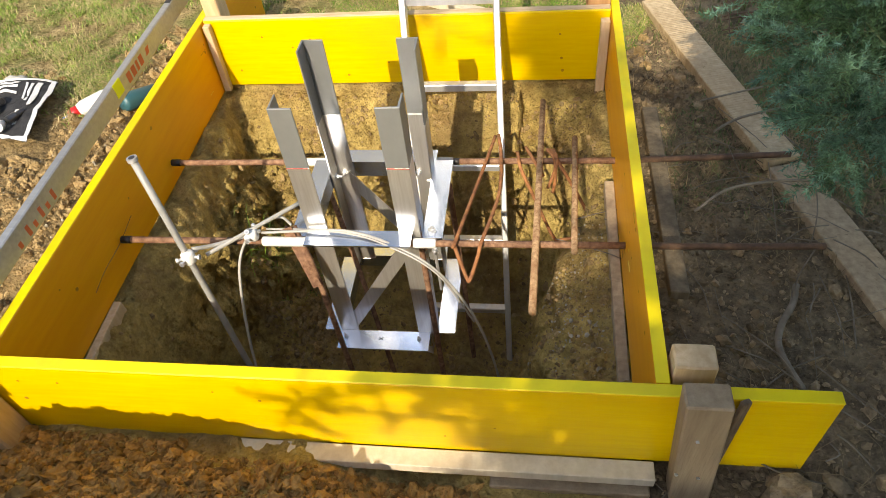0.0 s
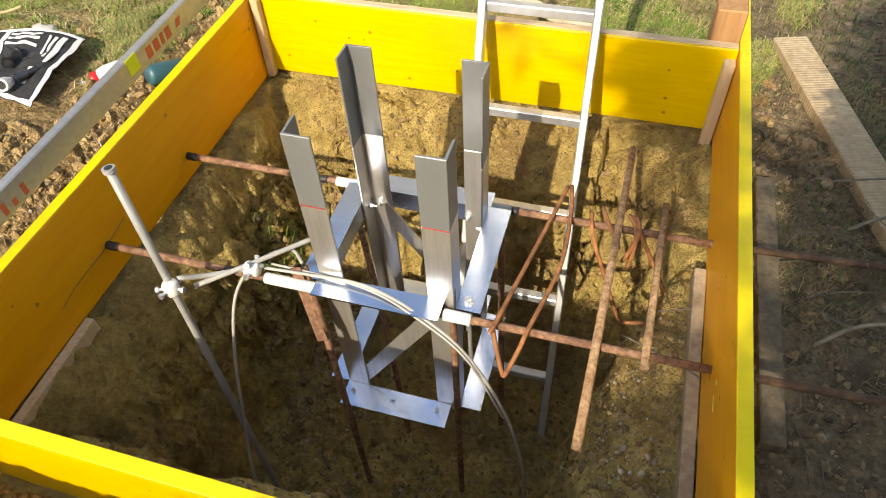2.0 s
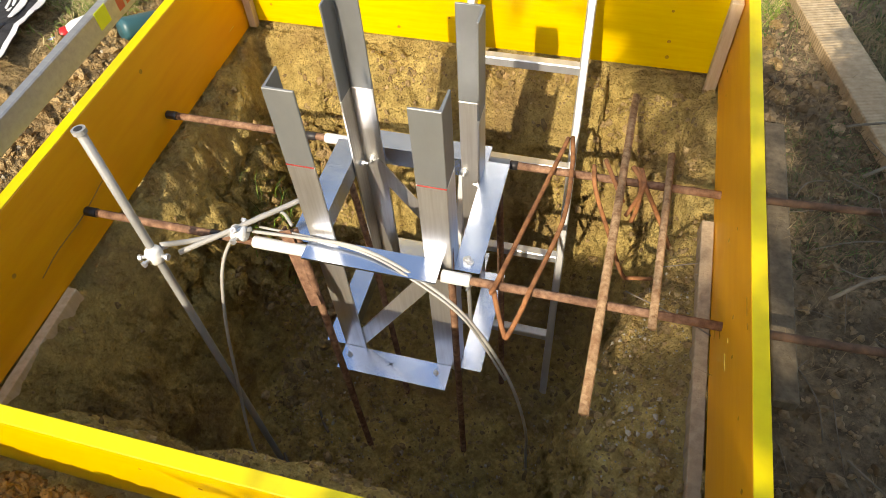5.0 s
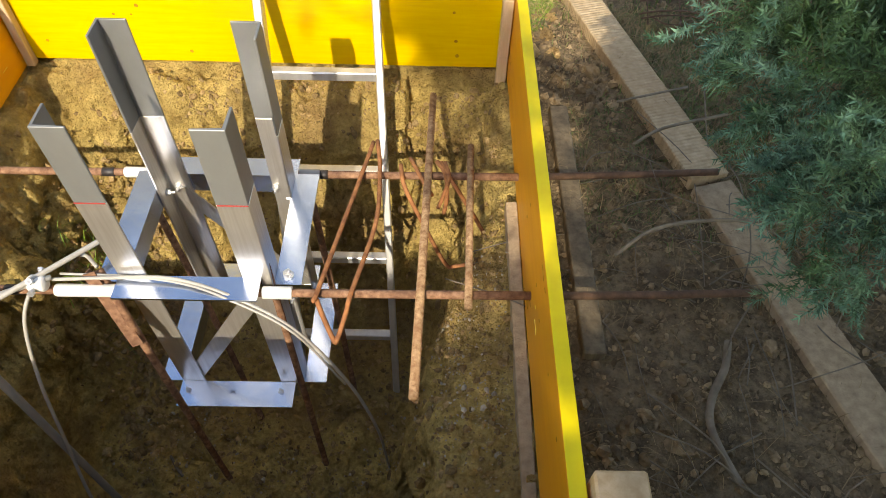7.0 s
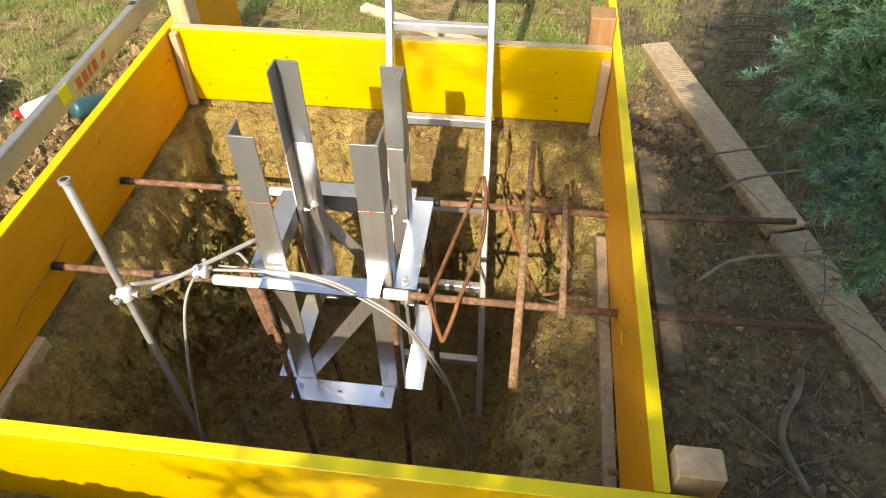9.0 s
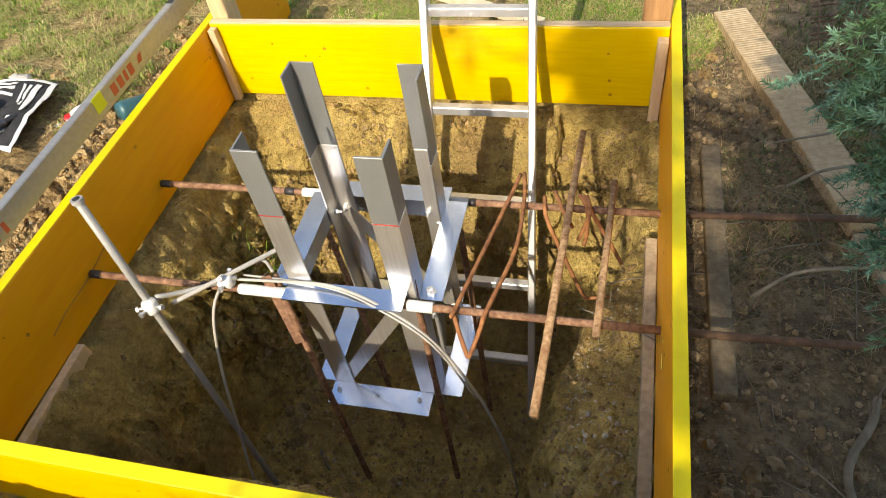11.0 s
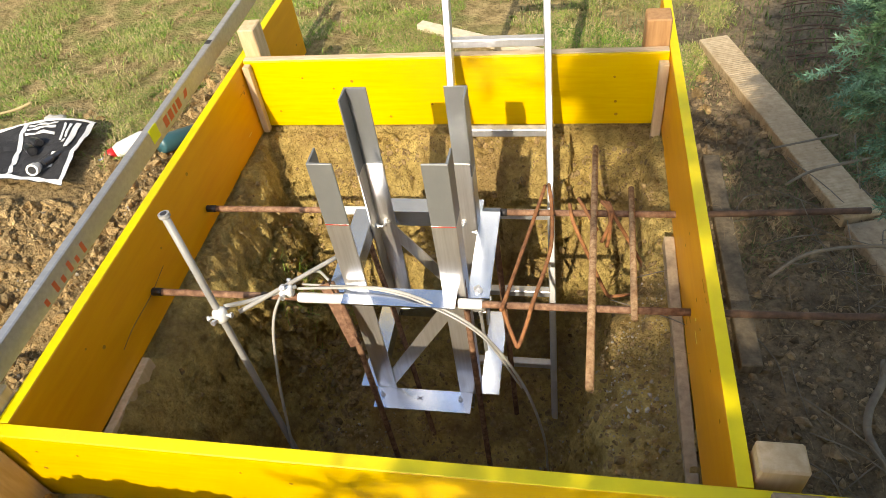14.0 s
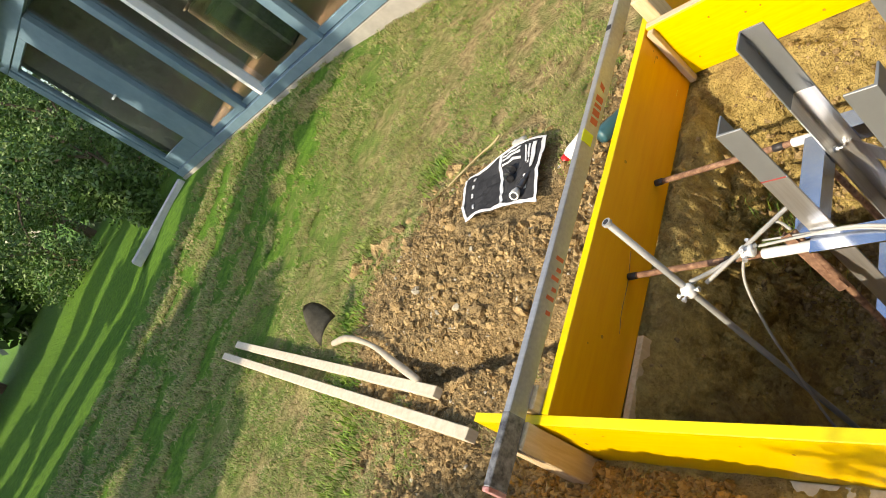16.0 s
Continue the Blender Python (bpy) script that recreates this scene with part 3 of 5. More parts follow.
for p, way in (((0.588, Y1 - 0.005, 0.036), (0, -1, 0)), ((0.829, Y1 - 0.005, 0.038), (0, -1, 0)), ((X0 + 0.005, 0.845, 0.036), (1, 0, 0)), ((X1 - 0.005, 0.845, 0.02), (-1, 0, 0)),
               ((X0 + 0.022, Y0 - 0.03, -0.376), (0, 0, 1)), ((X1 - 0.055, Y0 - 0.03, -0.376), (0, 0, 1)), ((X1 + 0.03, Y0 + 0.03, 0.075), (0, 0, 1)), ((X1 + 0.032, Y0 + 0.012, 0.02), (0, -1, 0))):
    bolt(column, p, way, 0.005 if p[2] < -0.3 else 0.0068)
bm = bmesh.new()
for a in (35, -35):
    beam(bm, (0.70 - 0.008, Y0 - 0.032 - 0.006 * (1 if a > 0 else -1), -0.3742), (0.70 + 0.008, Y0 - 0.032 + 0.006 * (1 if a > 0 else -1), -0.3742), 0.0016, 0.0008, 0)
part("scribed_mark", bm, M_BLACK, column, "small black cross mark")


def sleeve(a, b, r, label, mat):
    t = thing("rod_sleeve", label, "sleeve", "sleeves on the rods")
    bm = bmesh.new()
    a, b = Vector(a), Vector(b)
    tube(bm, [a, a.lerp(b, 0.03), a.lerp(b, 0.97), b], r, 14, radii=[r * 0.9, r, r, r * 0.9])
    part("sleeve", bm, mat, t, smooth=True)
    return t


def on_far(x):
    return Vector((x, 0.888 + (x + 0.02) / 1.45 * 0.017, 0.055 - (x + 0.02) / 1.45 * 0.005))


def on_near(x):
    return Vector((x, 0.517 + (x + 0.02) / 1.45 * 0.010, 0.084 - (x + 0.02) / 1.45 * 0.002))


sleeve(on_far(0.455), on_far(0.545), 0.0135, "white plastic sleeve on the rusty rod", M_PVC)
sleeve(on_far(0.885), on_far(0.935), 0.0135, "grey plastic sleeve on the rusty rod", M_CABLE)
sleeve(on_near(0.43), on_near(0.558), 0.0142, "white plastic sleeve on the rusty rod", M_PVC)
sleeve(on_near(0.862), on_near(0.925), 0.0142, "white plastic sleeve on the rusty rod", M_PVC)
M_TAPE = material("black_tape", (0.02, 0.018, 0.018), (0.035, 0.03, 0.03), rough=0.5, bump=0.1)
for q, x0, x1 in ((on_far, 0.0, 0.03), (on_near, 0.0, 0.03), (on_far, 0.40, 0.43), (on_far, 0.936, 0.955), (on_near, 0.325, 0.355)):
    sleeve(q(x0), q(x1), 0.0113, "band of black tape on the rusty rod", M_TAPE)


def ribs(t, a, b, r, n, mat):
    """Slanting ribs of a reinforcing bar, as one part."""
    a, b = Vector(a), Vector(b)
    bm = bmesh.new()
    d = (b - a).normalized()
    x = d.orthogonal().normalized()
    y = d.cross(x)
    for i in range(n):
        c = a.lerp(b, (i + 0.5) / n)
        pts = []
        for k in range(9):
            g = k / 8 * math.tau
            pts.append(c + (x * math.cos(g) + y * math.sin(g)) * r + d * 0.009 * math.sin(g))
        tube(bm, pts, 0.0007, 4, cap=False)
    o = part("rib_pattern", bm, mat, t)
    o["kind"] = "stuff"


for ob in [o for o in scene.objects if o.name.startswith("reinforcing_bar")]:
    c = ob.children[0]
    if ob.name == "reinforcing_bar":
        ribs(ob, (1.212, 1.23, 0.035), (1.19, 0.265, 0.128), 0.0094, 95, M_RUST_PALE)

M_STIRRUP = material("orange_rust", (0.17, 0.068, 0.028), (0.46, 0.20, 0.075), rough=0.85, scale=40, bump=0.5, bump_scale=140, dark=(0.16, 0.06, 0.03), spot=0.6, bump_distance=0.003)
STIRRUPS = (
    ((1.062, 1.00, 0.070), (1.045, 0.90, 0.073), (0.983, 0.52, 0.106), (0.980, 0.500, 0.095), (1.012, 0.445, 0.035), (1.022, 0.441, 0.033), (1.042, 0.482, 0.080), (1.052, 0.515, 0.104), (1.088, 0.72, 0.085), (1.085, 0.90, 0.073), (1.072, 1.005, 0.070)),
    ((1.135, 0.925, 0.066), (1.148, 0.86, 0.052), (1.195, 0.83, -0.055), (1.253, 0.82, -0.205), (1.285, 0.82, -0.215), (1.375, 0.83, -0.20), (1.387, 0.835, -0.185), (1.33, 0.865, -0.07), (1.262, 0.885, 0.055), (1.235, 0.93, 0.073)),
    ((1.245, 0.93, 0.072), (1.256, 0.885, 0.062), (1.240, 0.872, 0.0), (1.230, 0.868, -0.03)),
    ((1.225, 0.93, 0.075), (1.247, 0.895, 0.066), (1.252, 0.872, 0.01), (1.246, 0.868, -0.05)),
    ((1.16, 0.94, 0.074), (1.19, 0.87, 0.072), (1.215, 0.855, 0.03)),
)
for s in STIRRUPS:
    bar("stirrup", s, 0.0055, M_STIRRUP, "bent orange-rusted stirrup hanging over the rods", "stirrup", seg=8, group="stirrups on the rods", n=5)

# four stakes that steady the frame
bar("stake", ((0.518, 0.555, 0.11), (0.575, 0.48, -0.06), (0.61, 0.43, -0.80), (0.62, 0.425, -0.92)), 0.009, M_RUST, "rusty steel stake driven into the pit floor beside the frame", "stake", group="stakes round the frame", n=6)
bar("stake", ((0.872, 0.56, 0.136), (0.885, 0.52, -0.35), (0.90, 0.475, -0.92)), 0.009, M_RUST, "rusty steel stake driven into the pit floor beside the frame", "stake", group="stakes round the frame", n=6)
bar("stake", ((0.545, 0.80, 0.06), (0.60, 0.74, -0.35), (0.68, 0.62, -0.92)), 0.009, M_RUST, "dark steel stake behind the frame", "stake", group="stakes round the frame", n=6)
bar("stake", ((0.93, 0.80, 0.05), (0.95, 0.76, -0.35), (0.97, 0.72, -0.92)), 0.009, M_RUST, "dark steel stake behind the frame", "stake", group="stakes round the frame", n=6)
t = thing("rusty_angle", "short rusty steel angle beside the frame", "steel angle")
bm = bmesh.new()
sweep(bm, [(-0.014, -0.014), (0.014, -0.014), (0.014, -0.010), (-0.010, -0.010), (-0.010, 0.014), (-0.014, 0.014)], (0.505, 0.550, 0.115), (0.572, 0.478, -0.055), up=(1, 0, 0))
part("section", bm, M_RUST, t)
t = thing("clamp_bolt_rod", "threaded rod and nuts clamping the collar corner", "threaded rod")
bm = bmesh.new()
tube(bm, [Vector((0.905, 0.575, 0.09)), Vector((0.915, 0.555, -0.16))], 0.005, 8)
tube(bm, [Vector((0.905, 0.575, 0.085)), Vector((0.9055, 0.574, 0.073))], 0.0095, 6)
part("threaded_rod", bm, M_ALU, t)

# ---- thin tubes, couplers and cables ----
bar("thin_tube", ((0.305, 0.432, 0.122), (0.40, 0.515, 0.128), (0.515, 0.645, 0.115)), 0.0062, M_CABLE, "thin grey tube clamped between pole and frame", "tube", n=5)
bar("thin_tube", ((0.283, 0.418, 0.160), (0.33, 0.47, 0.125), (0.43, 0.53, 0.117)), 0.0062, M_CABLE, "thin grey tube clamped to the rod", "tube", n=5)


def coupler(p, r, way, side):
    t = thing("tube_coupler", "small galvanised coupler with wing screws", "clamp", "couplers on the tubes")
    p, way, side = Vector(p), Vector(way).normalized(), Vector(side).normalized()
    bm = bmesh.new()
    tube(bm, [p - way * 0.017, p - way * 0.012, p + way * 0.012, p + way * 0.017], r, 14, radii=[r, r * 1.2, r * 1.2, r])
    part("ring", bm, M_PVC, t, smooth=True)
    up = way.cross(side).normalized()
    for s, u in ((1, 0.3), (-1, 0.2), (0.6, -1), (-0.5, 0.9)):
        d = (side * s + up * u).normalized()
        bm = bmesh.new()
        tube(bm, [p + d * r, p + d * (r + 0.018)], 0.0042, 8)
        tube(bm, [p + d * (r + 0.012), p + d * (r + 0.018)], 0.0075, 6)
        part("screw", bm, M_ALU, t)
    return t


coupler((0.277, 0.398, 0.150), 0.0150, (0.03, -0.035, -0.30), (1, 0.3, 0))
coupler((0.405, 0.517, 0.112), 0.0155, (1, 0.05, 0), (0, 1, 0))
bar("cable", ((0.43, 0.53, 0.108), (0.56, 0.53, 0.118), (0.68, 0.528, 0.122), (0.80, 0.50, 0.105), (0.93, 0.46, 0.04), (1.03, 0.43, -0.14), (1.08, 0.44, -0.42), (1.09, 0.47, -0.70), (1.10, 0.48, -0.93)), 0.0040, M_CABLE, "pale grey cable arching over the collar into the pit", "cable", n=8)
bar("cable", ((0.44, 0.545, 0.108), (0.58, 0.535, 0.117), (0.70, 0.520, 0.117), (0.80, 0.490, 0.105), (0.93, 0.452, 0.04), (1.025, 0.425, -0.14)), 0.0030, M_CABLE, "white cable lying along the collar bar", "cable", n=6)
bar("cable", ((0.505, 0.57, 0.10), (0.462, 0.605, 0.095), (0.42, 0.58, 0.098), (0.388, 0.525, 0.096), (0.358, 0.47, 0.03), (0.342, 0.41, -0.13), (0.330, 0.36, -0.33), (0.338, 0.29, -0.52), (0.352, 0.25, -0.66)), 0.0042, M_CABLE, "grey cable hanging down the pit wall", "cable", n=8)
t = thing("pole_cap", "grey flanged cap with a hole on the pole top", "cap")
bm = bmesh.new()
tube(bm, [Vector((0.2428, 0.4342, 0.4570)), Vector((0.2420, 0.4350, 0.466))], 0.0132, 18)
part("flange", bm, M_POLE, t)
bm = bmesh.new()
tube(bm, [Vector((0.2420, 0.4350, 0.4662)), Vector((0.24195, 0.43505, 0.4668))], 0.008, 14)
part("opening", bm, M_BLACK, t)

# ---- boards' small parts ----
M_KNOT = material("knot_stain", (0.34, 0.15, 0.01), (0.55, 0.30, 0.02), rough=0.6, scale=80, bump=0.2)
M_PLY = material("bare_plywood_edge", (0.52, 0.36, 0.20), (0.70, 0.54, 0.36), rough=0.8, scale=10, stretch=(1, 8, 8), bump=0.2)
for ob in [o for o in scene.objects if o.name.startswith("formwork_board") and o.parent is None]:
    m = ob.children[0].data
    xs = [v.co.x for v in m.vertices]
    ys = [v.co.y for v in m.vertices]
    if min(ys) > 1.3:
        bm = bmesh.new()
        box(bm, (0.004, L + 0.001, TOP + 0.0004), (W - 0.004, L + THICK - 0.001, TOP + 0.0045), 0.001)
        part("bare_edge", bm, M_PLY, ob, "bare pale plywood edge")
    rng = random.Random(len(m.vertices) + int(max(xs) * 100))
    along_x = max(xs) - min(xs) > 0.5
    n = 10
    for i in range(n):
        u = (min(xs) if along_x else min(ys)) + 0.08 + rng.random() * ((max(xs) - min(xs) if along_x else max(ys) - min(ys)) - 0.16)
        z = rng.uniform(0.03, 0.24)
        bm = bmesh.new()
        if along_x:
            y, w = (min(ys), -1)
            p = Vector((u, y, z))
        else:
            x, w = (max(xs), 1) if max(xs) < 0.5 else (min(xs), -1)
            p = Vector((x, u, z))
        d = Vector((0, -1, 0)) if along_x else Vector((w, 0, 0))
        k = rng.uniform(0.4, 1.0)
        pts = [p + d * 0.0003, p + d * 0.0008]
        tube(bm, pts, 0.006 * k, 10)
        part("knot", bm, M_KNOT, ob, "small brown knot")
M_SCUFF = material("pale_scuff", (0.80, 0.60, 0.08), (0.85, 0.68, 0.16), rough=0.6, scale=60, bump=0)
rng = random.Random(77)
for ob in [o for o in scene.objects if o.name.startswith("formwork_board") and o.parent is None]:
    m = ob.children[0].data
    xs, ys = [v.co.x for v in m.vertices], [v.co.y for v in m.vertices]
    along_x = max(xs) - min(xs) > 0.5
    for i in range(6):
        n, z = rng.uniform(0.008, 0.045), rng.uniform(0.02, 0.25)
        bm = bmesh.new()
        if along_x:
            u = rng.uniform(min(xs) + 0.1, max(xs) - 0.1)
            y = min(ys)
            beam(bm, (u, y, z), (u + n, y, z + rng.uniform(-0.001, 0.001)), 0.0012, 0.0010, 0, up=(0, 0, 1))
        else:
            u = rng.uniform(min(ys) + 0.1, max(ys) - 0.1)
            x = max(xs) if max(xs) < 0.5 else min(xs)
            beam(bm, (x, u, z), (x, u + n, z), 0.0012, 0.0010, 0, up=(0, 0, 1))
        part("scuff", bm, M_SCUFF if rng.random() < 0.6 else M_KNOT, ob, "short scuff along the grain")
t = thing("near_lower_plank", "stacked pale planks propped under the near board", "plank")
bm = bmesh.new()
box(bm, (1.10, -0.085, -0.115), (1.455, -0.035, -0.062), 0.003)
part("lower_plank", bm, M_TIMBER_OLD, t)
bm = bmesh.new()
box(bm, (1.22, -0.080, -0.165), (1.455, -0.03, -0.117), 0.003)
part("lower_plank", bm, M_TIMBER_OLD, t)
t = thing("timber_wedge", "small dark wooden wedge beside the corner post", "wedge")
bm = bmesh.new()
beam(bm, (1.575, -0.045, 0.0), (1.585, -0.040, 0.285), 0.012, 0.02, 0.002)
part("wedge", bm, M_BARK, t)
for x, y, z in ((1.505, -0.0865, 0.21), (1.49, -0.0865, 0.06), (1.535, -0.0865, 0.05)):
    t = thing("nail", "small steel nail in the corner post", "nail", "nails in the post")
    bm = bmesh.new()
    tube(bm, [Vector((x, y + 0.012, z)), Vector((x, y - 0.003, z))], 0.0035, 8)
    part("nail_head", bm, M_ALU, t)
batten((0.47, 2.13, 0.0), (1.02, 1.86, 0.0), 0.045, 0.03, M_BATTEN, "pale batten lying on the grass behind the formwork")

t = thing("crack_line", "long dark crack along the yellow board face", "crack")
bm = bmesh.new()
tube(bm, rail([(0.0002, 0.60, 0.10), (0.0002, 0.50, 0.083), (0.0002, 0.40, 0.082), (0.0002, 0.33, 0.07)], 4), 0.0011, 5)
part("crack", bm, M_BARK, t)
t = thing("corner_wedge", "small pale wooden wedge in the board corner", "wedge")
bm = bmesh.new()
sweep(bm, [(-0.03, -0.012), (0.03, -0.012), (0.03, 0.02)], (1.395, 0.004, 0.05), (1.395, 0.034, 0.05))
part("wedge", bm, M_BATTEN, t)

# ---- straightedge parts ----
A0, A1 = Vector((-0.050, -0.225, 0.333)), Vector((-0.098, 1.95, 0.325))
FR = frame_of(A0, A1)


M_ENDCAP = material("worn_pink_plastic", (0.42, 0.14, 0.12), (0.55, 0.35, 0.32), rough=0.7, scale=60, bump=0.2)
M_VIAL = material("yellow_green_vial", (0.55, 0.62, 0.02), (0.70, 0.75, 0.05), rough=0.2, bump=0)
M_PRINT = material("red_print", (0.42, 0.08, 0.03), (0.50, 0.11, 0.05), rough=0.6, bump=0)


def plate(bm, u0, u1, s0, s1, off=0.0006, shear=0.0):
    side = -1 if (FR @ Vector((-0.02, 0, 1))).x > (FR @ Vector((0.02, 0, 1))).x else 1
    x = side * (0.0120 + off)
    q = [(u0, s0), (u0, s1), (u1, s1 + shear), (u1, s0 + shear)]
    a = [bm.verts.new(FR @ Vector((x, u, s))) for u, s in q]
    b = [bm.verts.new(FR @ Vector((x - side * 0.0025, u, s))) for u, s in q]
    bm.faces.new(a)
    bm.faces.new(b[::-1])
    for i in range(4):
        bm.faces.new((a[i], b[i], b[(i + 1) % 4], a[(i + 1) % 4]))


bm = bmesh.new()
plate(bm, -0.012, 0.0325, 1.105, 1.150, 0.002)
part("vial", bm, M_VIAL, spirit, "yellow-green bubble vial")
for s0, s1 in ((1.19, 1.215), (1.225, 1.25), (1.26, 1.275), (1.285, 1.31)):
    bm = bmesh.new()
    plate(bm, -0.016, 0.016, s0, s1)
    part("print_bar", bm, M_PRINT, spirit, "red printed bar")
bm = bmesh.new()
plate(bm, -0.010, 0.012, 1.335, 1.357, shear=0.011)
part("print_diamond", bm, M_PRINT, spirit, "red printed diamond")
for i, s0 in enumerate((0.50, 0.545, 0.575, 0.61, 0.64, 0.675)):
    bm = bmesh.new()
    plate(bm, -0.022, -0.004 + 0.012 * (i % 2), s0, s0 + 0.013)
    part("print_bar", bm, M_PRINT, spirit, "red printed bar")
bm = bmesh.new()
beam(bm, FR @ Vector((0, 0, -0.012)), FR @ Vector((0, 0, 0.001)), 0.025, 0.065, 0.002)
part("end_cap", bm, M_ENDCAP, spirit, "worn red end cap")
bm = bmesh.new()
beam(bm, FR @ Vector((0, 0.0005, 0.002)), FR @ Vector((0, 0.0005, 0.20)), 0.0252, 0.0652, 0.003)
part("scuffed_end", bm, material("scuffed_black_paint", (0.02, 0.02, 0.024), (0.26, 0.26, 0.26), rough=0.5, scale=38, bump=0.15), spirit, "end scuffed black")
bm = bmesh.new()
beam(bm, FR @ Vector((0, 0.0322, 1.60)), FR @ Vector((0, 0.0322, 1.625)), 0.020, 0.001, 0)
part("print_bar", bm, M_BLACK, spirit, "black mark")


# ---- printed tool mat with tools ----
def mat_point(u, v, lift=0.0):
    a, b, c, d = Vector((-0.87, 0.862, 0)), Vector((-0.455, 0.868, 0)), Vector((-0.555, 1.245, 0)), Vector((-1.03, 1.13, 0))
    p = a.lerp(b, u).lerp(d.lerp(c, u), v)
    p.y += 0.034 * math.sin(math.pi * u)
    g = height(p.x, p.y)
    p.z = 0.045 + 0.6 * g + 0.4 * 0.12 + 0.005 * math.sin(7 * u + 3 * v) - 0.02 * (u - 0.5) ** 2 + lift
    return p


def mat_patch(bm, u0, u1, v0, v1, lift, n=10, k=8, thick=0.0022):
    top = [[bm.verts.new(mat_point(u0 + (u1 - u0) * i / n, v0 + (v1 - v0) * j / k, lift)) for i in range(n + 1)] for j in range(k + 1)]
    low = [[bm.verts.new(v.co - Vector((0, 0, thick))) for v in r] for r in top]
    for j in range(k):
        for i in range(n):
            bm.faces.new((top[j][i], top[j][i + 1], top[j + 1][i + 1], top[j + 1][i]))
            bm.faces.new((low[j][i], low[j + 1][i], low[j + 1][i + 1], low[j][i + 1]))
    rim = [(0, i) for i in range(n)] + [(j, n) for j in range(k)] + [(k, i) for i in range(n, 0, -1)] + [(j, 0) for j in range(k, 0, -1)]
    for a, b in zip(rim, rim[1:] + rim[:1]):
        bm.faces.new((top[a[0]][a[1]], low[a[0]][a[1]], low[b[0]][b[1]], top[b[0]][b[1]]))
    return bm


toolmat = thing("tool_mat", "black printed workshop mat with white border lying on the spoil heap", "mat")
bm = bmesh.new()
mat_patch(bm, 0, 1, 0, 1, 0.0, 20, 16)
sheet = part("sheet", bm, M_BLACK, toolmat, smooth=False)
for u0, u1, v0, v1 in ((0, 1, 0, 0.045), (0, 1, 0.965, 1), (0, 0.03, 0.045, 0.965), (0.965, 1, 0.045, 0.965), (0.45, 0.485, 0.045, 0.965)):
    bm = bmesh.new()
    mat_patch(bm, u0, u1, v0, v1, 0.0035, 12 if u1 - u0 > 0.2 else 2, 12 if v1 - v0 > 0.2 else 2)
    part("border", bm, M_WHITE, toolmat, "white printed border")
for v in (0.16, 0.38, 0.60, 0.82):
    bm = bmesh.new()
    mat_patch(bm, 0.12, 0.14, v, v + 0.09, 0.0035, 2, 3)
    part("print_dash", bm, M_WHITE, toolmat, "white printed dash")
M_CHROME = material("chrome_tool", (0.60, 0.60, 0.62), (0.75, 0.75, 0.77), rough=0.25, metal=1.0, scale=20, bump=0.03)
for i, v in enumerate((0.70, 0.80, 0.88)):
    bm = bmesh.new()
    mat_patch(bm, 0.50, 0.74, v, v + 0.035, 0.004, 6, 2)
    part("printed_spanner", bm, M_WHITE, toolmat, "pale printed spanner shape")
for v0, v1, u0, u1 in ((0.50, 0.92, 0.875, 0.915), (0.58, 0.90, 0.83, 0.85), (0.62, 0.88, 0.80, 0.815), (0.20, 0.40, 0.80, 0.84)):
    bm = bmesh.new()
    mat_patch(bm, u0, u1, v0, v1, 0.0035, 2, 4)
    part("print_bar", bm, M_WHITE, toolmat, "white printed bar")


def socket(u, v, way, r, n, mat, label):
    t = thing("socket", label, "socket", "sockets on the mat")
    p = mat_point(u, v, r + 0.003)
    d = Vector(way).normalized()
    bm = bmesh.new()
    a, b = p - d * n / 2, p + d * n / 2
    tube(bm, [a, a.lerp(b, 0.4), a.lerp(b, 0.5), b], r, 16, radii=[r * 0.7, r * 0.7, r, r])
    part("barrel", bm, mat, t, smooth=False)
    bm = bmesh.new()
    tube(bm, [b - d * 0.001, b + d * 0.0006], r * 0.68, 12)
    part("opening", bm, M_BLACK, t)
    return t


M_DARKMETAL = material("dark_steel", (0.07, 0.07, 0.075), (0.14, 0.14, 0.15), rough=0.35, metal=0.9, scale=20, bump=0.05)
socket(0.60, 0.42, (0.5, -0.35, 0.1), 0.016, 0.07, M_DARKMETAL, "dark steel impact socket on the mat")
socket(0.62, 0.56, (0.5, -0.30, 0.1), 0.015, 0.065, M_DARKMETAL, "dark steel impact socket on the mat")
socket(0.74, 0.10, (0.3, -0.8, 0.35), 0.019, 0.05, M_PVC, "white plastic pipe socket on the mat edge")
socket(0.84, 0.28, (-0.2, -0.8, 0.1), 0.014, 0.07, M_DARKMETAL, "black ratchet handle on the mat")


def grinder():
    t = thing("power_tool", "small white power tool with a red collar on the spoil heap", "power tool")
    p = Vector((-0.40, 1.09, height(-0.40, 1.09) + 0.03))
    d = Vector((0.75, 0.62, 0.12)).normalized()
    bm = bmesh.new()
    tube(bm, [p, p + d * 0.02, p + d * 0.10, p + d * 0.125], 0.026, 16, radii=[0.022, 0.028, 0.027, 0.018])
    part("body", bm, M_PVC, t, smooth=True)
    bm = bmesh.new()
    tube(bm, [p - d * 0.035, p - d * 0.02, p + d * 0.002], 0.02, 16, radii=[0.014, 0.021, 0.022])
    part("collar", bm, material("red_plastic", (0.62, 0.02, 0.02), (0.72, 0.03, 0.03), rough=0.35, bump=0), t, "bright red collar", smooth=True)
    bm = bmesh.new()
    tube(bm, [p - d * 0.09, p - d * 0.03], 0.007, 10)
    part("spindle", bm, M_CHROME, t)
    return t


grinder()
